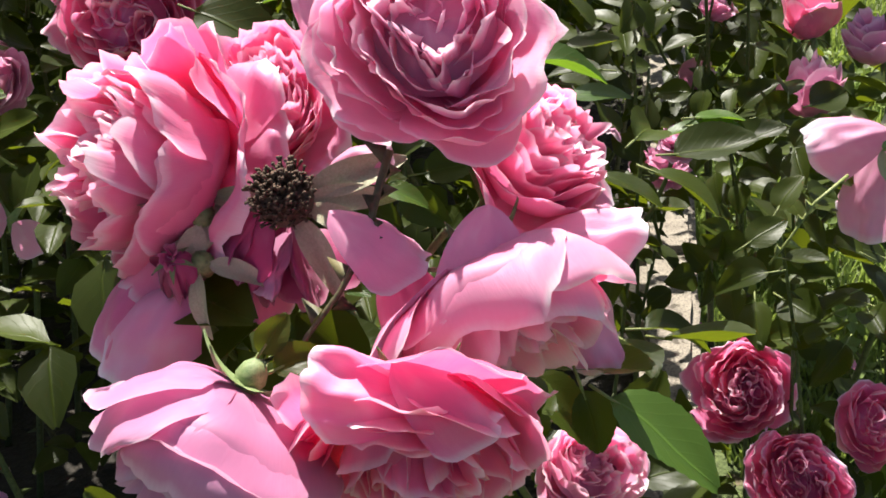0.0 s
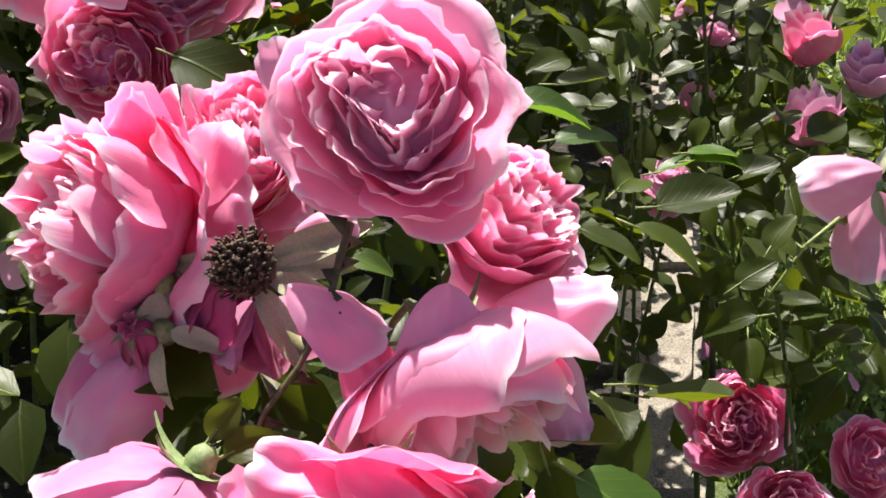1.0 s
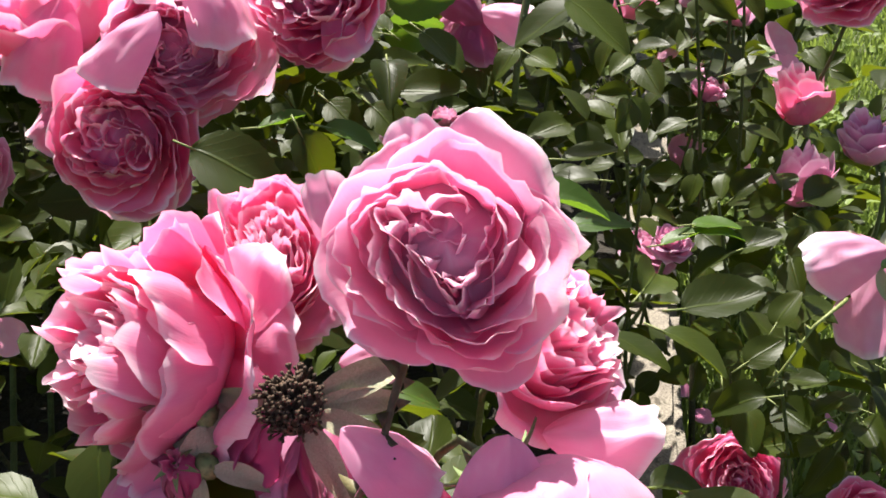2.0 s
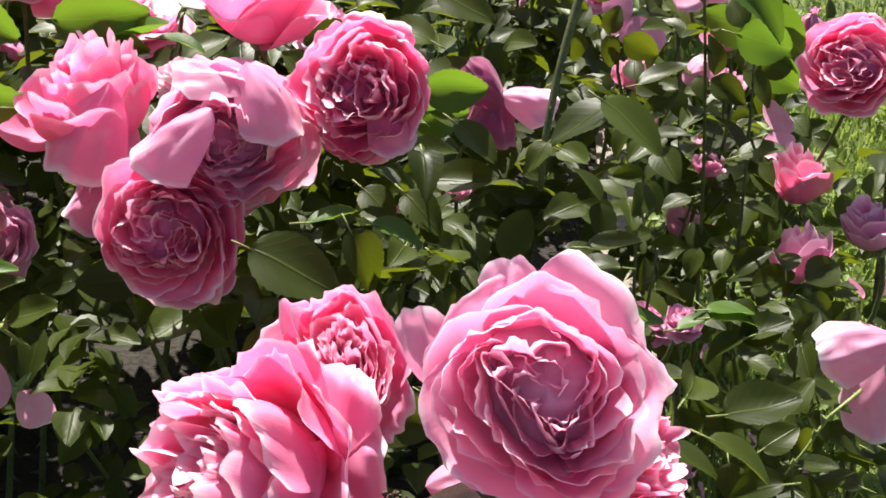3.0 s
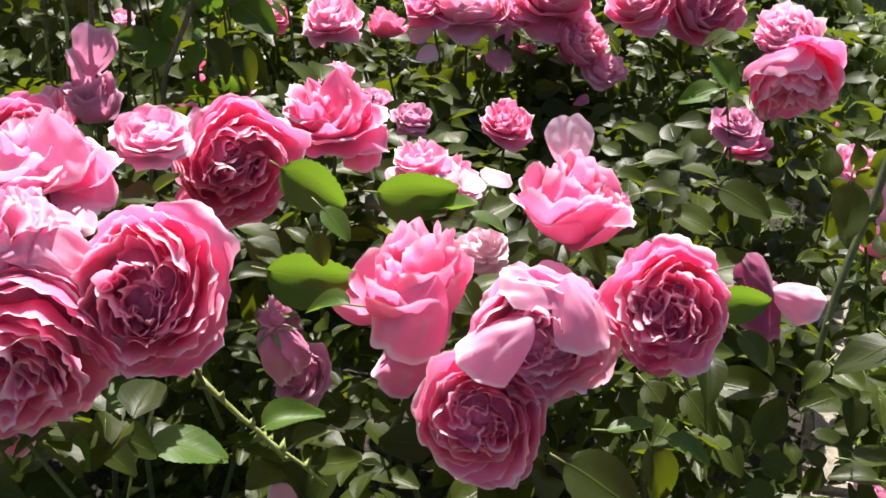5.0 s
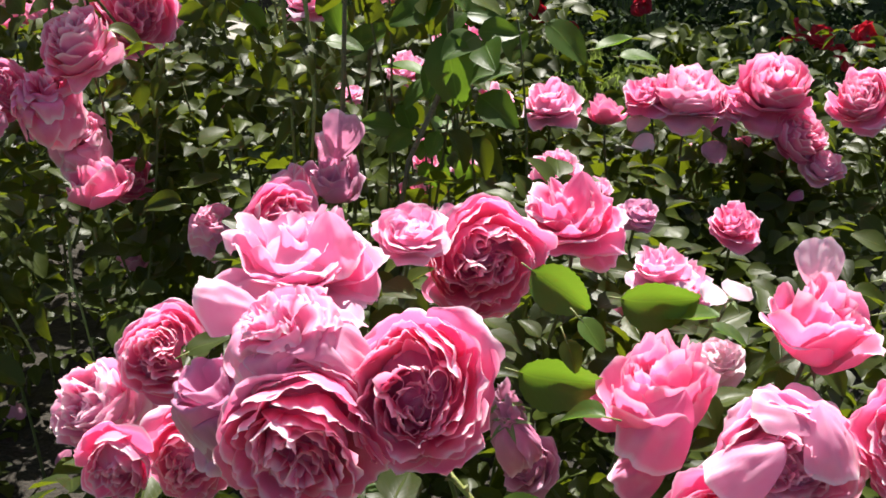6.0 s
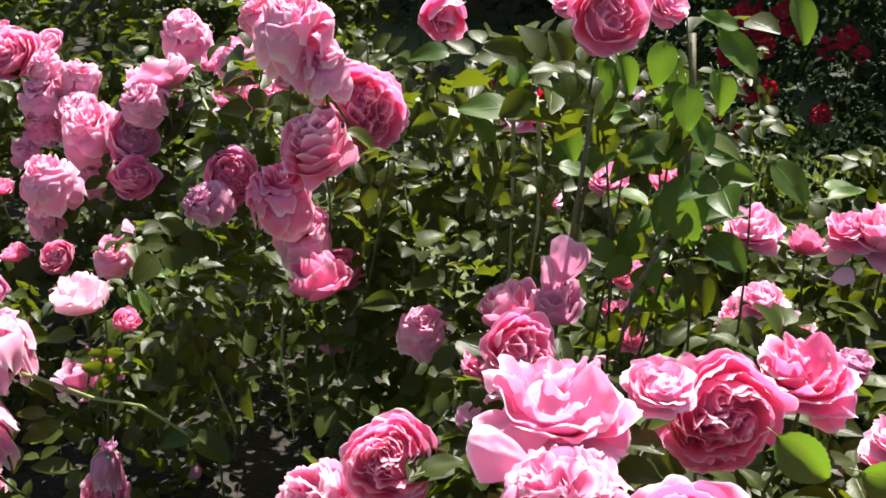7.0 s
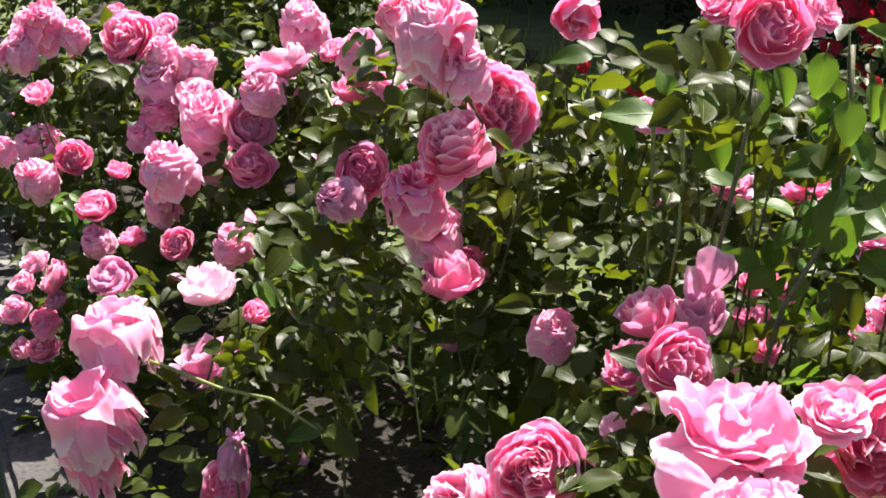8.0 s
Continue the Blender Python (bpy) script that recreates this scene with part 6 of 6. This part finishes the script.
rng = random.Random(5)
beds = {near_bush: [], far_bush: [], back_bush: []}
tries = 0
while tries < 42000:
    tries += 1
    x, y = rng.uniform(-3.25, 0.50), rng.uniform(0.42, 4.3)
    if y < front(x) or y > 2.62 + 1.75 * smooth((-1.55 - x) / 0.3) - 0.25 * smooth((-0.75 - x) / 0.2) * smooth((1.7 + x) / 0.2):
        continue
    depth = rng.expovariate(1 / 0.13)
    h = crown(x, y)
    if tries % 4 == 0:
        depth = rng.uniform(0.15, 0.6)
    if depth > h - 0.03 or (x > 0.17 and (depth > 0.14 or (y < 1.3 and rng.random() < 0.68))) or (y < front(x) + 0.38 and rng.random() < 0.45):
        continue
    if -0.56 < x < -0.02 and (y < 0.82 or x < -0.16) and y < 1.22 and rng.random() < (0.9 if y < 1.0 else 0.75):
        continue
    p = Vector((x, y, h - depth))
    if -0.06 < x < 0.20 and 0.70 < y < 1.12 and p.z > 0.40 and rng.random() < 0.62:
        continue
    if noise.noise(p * 6.0 + Vector((9, 2, 5))) < (0.10 if -1.15 < x < -0.42 and 1.0 < y < 1.65 else 0.10 if x < -1.25 else 0.02 if x < -0.35 and y < 1.7 else 0.13 if y < 1.15 else 0.06) or not free(p):
        continue
    owner = far_bush if x < -0.72 - 0.25 * (y - 1.2) else back_bush if y > 1.28 else near_bush
    beds[owner].append(p)
for c, d in list(FLOWERS):
    for k in range(4):
        p = c + Vector((rng.uniform(-0.06, 0.06), rng.uniform(0.0, 0.09), rng.uniform(-0.13, -0.03)))
        if free(p):
            beds[far_bush if p.x < -0.72 - 0.25 * (p.y - 1.2) else back_bush if p.y > 1.28 else near_bush].append(p)
for bush, spots in beds.items():
    if bush is near_bush:
        # the leaves at the bed's near edge stand singly
        single = [p for p in spots if p.y < 0.98 and p.z > 0.30 and p.x > -0.04][:40]
        spots = [p for p in spots if p not in single]
        for p in single:
            way = Vector((rng.gauss(0, 1), rng.gauss(0, 1) - 0.35, rng.gauss(-0.05, 0.3))).normalized()
            up = Vector((rng.gauss(0, 0.35), rng.gauss(-0.1, 0.35), 1))
            side = way.cross(up).normalized()
            for d, e, ln in ((0.045, 0.0, 0.045), (0.02, 0.026, 0.037), (0.02, -0.026, 0.037), (-0.01, 0.024, 0.033)):
                tip = (way + side * e * 34).normalized()
                q = p + way * d + side * e
                leaf(bush, q.x, q.y, q.z, ln, *tip, *up)
    # leaves further off are simpler
    near = [p for p in spots if (p - Vector((-0.2, 0.0, 1.1))).length < 1.35]
    far = [p for p in spots if (p - Vector((-0.2, 0.0, 1.1))).length >= 1.35]
    if near:
        scatter_leaves("foliage", bush, near, rng, LEAF)
    if far:
        scatter_leaves("foliage", bush, far, rng, LEAF, coarse=5, cols=3)
    high = [p for p in spots if p.z > crown(p.x, p.y) - 0.07 and p.y < 2.2]
    for k, p in enumerate(rng.sample(high, min(24, len(high)))):
        ob = tagged(new("fallen_petal", SHEETS[(PALE, PINK)[k % 2].name][k % 5]), "pale pink petal caught among the rose leaves" if k % 2 == 0 else "pink petal caught among the rose leaves", "petal", "fallen petals")
        d = rng.uniform(0.022, 0.040)
        ob.matrix_world = Matrix.Translation(p + Vector((0, 0, 0.006))) @ pose(0, 0, 0, rng.uniform(-50, 50), rng.uniform(-50, 50), rng.uniform(0, 360)) @ Matrix.Diagonal((d, d, d, 1))
    for k in range(26):
        p = rng.choice(spots)
        root = (p.x + rng.uniform(-0.12, 0.12), p.y + rng.uniform(-0.1, 0.15), 0.0)
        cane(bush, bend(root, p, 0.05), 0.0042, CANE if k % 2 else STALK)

# ---------------------------------------------------------------- hedge with red roses behind the lawn
hedge = tagged(new("hedge"), "dark leafy hedge with small red roses", "hedge")
spots = []
for k in range(4200):
    a, z = rng.uniform(0.0, 1.0), 1.75 * rng.random() ** 0.8
    x = -1.15 + 1.95 * a
    y = 3.36 + 0.55 * abs(2 * a - 1) ** 3 + 0.12 * noise.noise(Vector((x * 2.0, z * 2.2, 4))) + rng.uniform(0, 0.30)
    spots.append(Vector((x, y, z)))
for k in range(5200):
    x, z = rng.uniform(-6.5, 3.6), rng.uniform(0.02, 1.9)
    spots.append(Vector((x, 4.9 + 0.3 * noise.noise(Vector((x * 1.3, z * 1.5, 4))) + rng.uniform(0, 0.3), z)))
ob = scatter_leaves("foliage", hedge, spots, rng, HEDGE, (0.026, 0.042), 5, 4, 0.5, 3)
ob["label"] = "dense dark hedge leaves"
# plain box added behind the leaves, standing for the hedge's dark depth
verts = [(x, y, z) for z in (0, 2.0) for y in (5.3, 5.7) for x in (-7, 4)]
part("core", mesh_of("core", verts, [(0, 1, 3, 2), (4, 6, 7, 5), (0, 4, 5, 1), (2, 3, 7, 6), (0, 2, 6, 4), (1, 5, 7, 3)], CANE, smooth=False), hedge, "plain brown box for the shaded depth inside")
bloom("simple", -0.59, 3.41, 0.40, 0.097, -0.27, -0.9, 0.5, "small deep red rose on the dark hedge", "red", "red roses on the hedge", fine=False)
bloom("simple", -0.54, 3.39, 0.39, 0.067, 0.22, -0.9, 0.5, "small deep red rose on the dark hedge", "red", "red roses on the hedge", fine=False)
bloom("simple", -0.40, 3.36, 0.36, 0.057, -0.30, -0.9, 0.5, "small deep red rose on the dark hedge", "red", "red roses on the hedge", fine=False)
bloom("simple", -0.59, 3.41, 0.25, 0.076, 0.29, -0.9, 0.5, "small deep red rose on the dark hedge", "red", "red roses on the hedge", fine=False)
bloom("simple", -0.66, 3.44, 0.57, 0.080, -0.28, -0.9, 0.5, "small deep red rose on the dark hedge", "red", "red roses on the hedge", fine=False)
bloom("simple", -0.60, 3.41, 0.56, 0.092, 0.12, -0.9, 0.5, "small deep red rose on the dark hedge", "red", "red roses on the hedge", fine=False)
bloom("simple", -0.52, 3.39, 0.58, 0.066, 0.04, -0.9, 0.5, "small deep red rose on the dark hedge", "red", "red roses on the hedge", fine=False)
bloom("simple", -0.37, 3.35, 0.58, 0.058, -0.30, -0.9, 0.5, "small deep red rose on the dark hedge", "red", "red roses on the hedge", fine=False)
bloom("simple", -0.41, 3.36, 0.54, 0.065, -0.08, -0.9, 0.5, "small deep red rose on the dark hedge", "red", "red roses on the hedge", fine=False)
bloom("simple", -0.57, 3.40, 0.51, 0.064, -0.25, -0.9, 0.5, "small deep red rose on the dark hedge", "red", "red roses on the hedge", fine=False)
bloom("simple", -0.68, 3.45, 0.29, 0.067, 0.26, -0.9, 0.5, "small deep red rose on the dark hedge", "red", "red roses on the hedge", fine=False)
bloom("simple", -0.67, 3.44, 0.46, 0.065, 0.28, -0.9, 0.5, "small deep red rose on the dark hedge", "red", "red roses on the hedge", fine=False)
bloom("simple", -0.54, 3.39, 0.61, 0.069, 0.13, -0.9, 0.5, "small deep red rose on the dark hedge", "red", "red roses on the hedge", fine=False)
bloom("simple", -1.27, 3.88, 0.11, 0.100, -0.26, -0.9, 0.5, "small deep red rose on the dark hedge", "red", "red roses on the hedge", fine=False)
bloom("simple", -0.39, 3.35, 0.36, 0.047, 0.12, -0.9, 0.5, "small deep red rose on the dark hedge", "red", "red roses on the hedge", fine=False)
bloom("simple", 0.07, 3.33, 0.33, 0.077, -0.30, -0.9, 0.5, "small deep red rose on the dark hedge", "red", "red roses on the hedge", fine=False)
bloom("simple", 0.19, 3.33, 0.34, 0.073, 0.17, -0.9, 0.5, "small deep red rose on the dark hedge", "red", "red roses on the hedge", fine=False)
bloom("simple", 0.02, 3.33, 0.34, 0.065, 0.29, -0.9, 0.5, "small deep red rose on the dark hedge", "red", "red roses on the hedge", fine=False)
bloom("simple", 0.12, 3.33, 0.29, 0.049, -0.09, -0.9, 0.5, "small deep red rose on the dark hedge", "red", "red roses on the hedge", fine=False)
bloom("simple", 0.16, 3.33, 0.26, 0.046, -0.05, -0.9, 0.5, "small deep red rose on the dark hedge", "red", "red roses on the hedge", fine=False)
bloom("simple", -0.01, 3.33, 0.30, 0.043, 0.30, -0.9, 0.5, "small deep red rose on the dark hedge", "red", "red roses on the hedge", fine=False)
bloom("simple", -0.97, 3.66, 0.21, 0.082, -0.14, -0.9, 0.5, "small deep red rose on the dark hedge", "red", "red roses on the hedge", fine=False)
bloom("simple", -1.39, 3.88, -0.11, 0.080, 0.20, -0.9, 0.5, "small deep red rose on the dark hedge", "red", "red roses on the hedge", fine=False)
bloom("simple", -1.42, 3.88, -0.09, 0.060, -0.30, -0.9, 0.5, "small deep red rose on the dark hedge", "red", "red roses on the hedge", fine=False)
bloom("simple", -1.46, 3.88, 0.15, 0.051, 0.07, -0.9, 0.5, "small deep red rose on the dark hedge", "red", "red roses on the hedge", fine=False)
bloom("simple", -0.63, 3.43, 0.61, 0.070, -0.27, -0.9, 0.5, "small deep red rose on the dark hedge", "red", "red roses on the hedge", fine=False)
bloom("simple", -0.48, 3.37, 0.56, 0.047, 0.00, -0.9, 0.5, "small deep red rose on the dark hedge", "red", "red roses on the hedge", fine=False)
bloom("simple", -0.33, 3.35, 0.54, 0.046, -0.15, -0.9, 0.5, "small deep red rose on the dark hedge", "red", "red roses on the hedge", fine=False)


# ---------------------------------------------------------------- grass
def grass(name, count, area, height, label):
    v, f, uv = [], [], []
    for k in range(count):
        x, y = area(rng)
        h, a = rng.uniform(*height), rng.uniform(0, 6.28)
        lean, w = rng.uniform(0.1, 0.8) * h, rng.uniform(0.0012, 0.0026)
        cx, cy, dx, dy = math.cos(a), math.sin(a), math.cos(a + 1.57) * w, math.sin(a + 1.57) * w
        n = len(v)
        v += [(x - dx, y - dy, 0), (x + dx, y + dy, 0), (x + cx * lean * 0.4 - dx, y + cy * lean * 0.4 - dy, h * 0.6), (x + cx * lean * 0.4 + dx, y + cy * lean * 0.4 + dy, h * 0.6), (x + cx * lean, y + cy * lean, h)]
        uv += [(0.3, 0), (0.7, 0), (0.3, 0.6), (0.7, 0.6), (0.5, 1)]
        f += [(n, n + 1, n + 3, n + 2), (n + 2, n + 3, n + 4)]
    ob = new(name, mesh_of(name, v, f, GRASS, uv))
    return tagged(ob, label, "grass", kind="stuff")


grass("grass", 52000, lambda r: (0.30 + abs(r.gauss(0, 0.8)), r.gauss(1.9, 0.95)), (0.015, 0.045), "short sunlit lawn grass beside the bed")
grass("grass", 16000, lambda r: (r.gauss(-0.9, 0.6), 2.95 + abs(r.gauss(0, 0.7))), (0.03, 0.10), "taller grass behind the bed")
grass("grass", 7000, lambda r: (lambda a, b: (-2.5 + 1.8 * a + 0.1 * b, 1.86 - 1.28 * a - 0.05 - abs(b) * 0.22))(r.random(), r.gauss(0, 1)), (0.02, 0.06), "shaded grass in front of the kerb")

weeds = tagged(new("lawn_weeds"), "low broad-leaved weeds growing in the lawn", "weeds")
spots = []
for k in range(1500):
    x, y = 0.42 + abs(rng.gauss(0, 0.55)), rng.uniform(0.75, 3.9)
    if noise.noise(Vector((x * 3.0, y * 3.0, 8.0))) > -0.05:
        spots.append(Vector((x, y, rng.uniform(0.015, 0.05))))
ob = scatter_leaves("foliage", weeds, spots, rng, GRASS, (0.012, 0.028), 5, 4, 0.8, 3)
ob["label"] = "small bright green weed leaves"

# ---------------------------------------------------------------- fallen petals
for k in range(46):
    x, y = (rng.uniform(0.3, 0.85), rng.uniform(0.8, 2.0)) if k < 34 else (rng.uniform(-1.5, -0.2), rng.uniform(0.75, 1.6))
    shapes, _ = stock("open", k % 4, PALE, False)
    me = shapes[k % 8].copy()
    d = rng.uniform(0.05, 0.075)
    co = np.array([v.co for v in me.vertices])
    co -= co.mean(0)
    me.vertices.foreach_set("co", co.ravel().astype(np.float32))
    ob = new("fallen_petal", me)
    ob.matrix_world = pose(x, y, 0.045 if k < 34 else 0.055, rng.uniform(-40, 40), rng.uniform(60, 110), rng.uniform(0, 360)) @ Matrix.Diagonal((d, d, d, 1))
    tagged(ob, "pale pink rose petal fallen on the ground", "petal", "fallen petals")
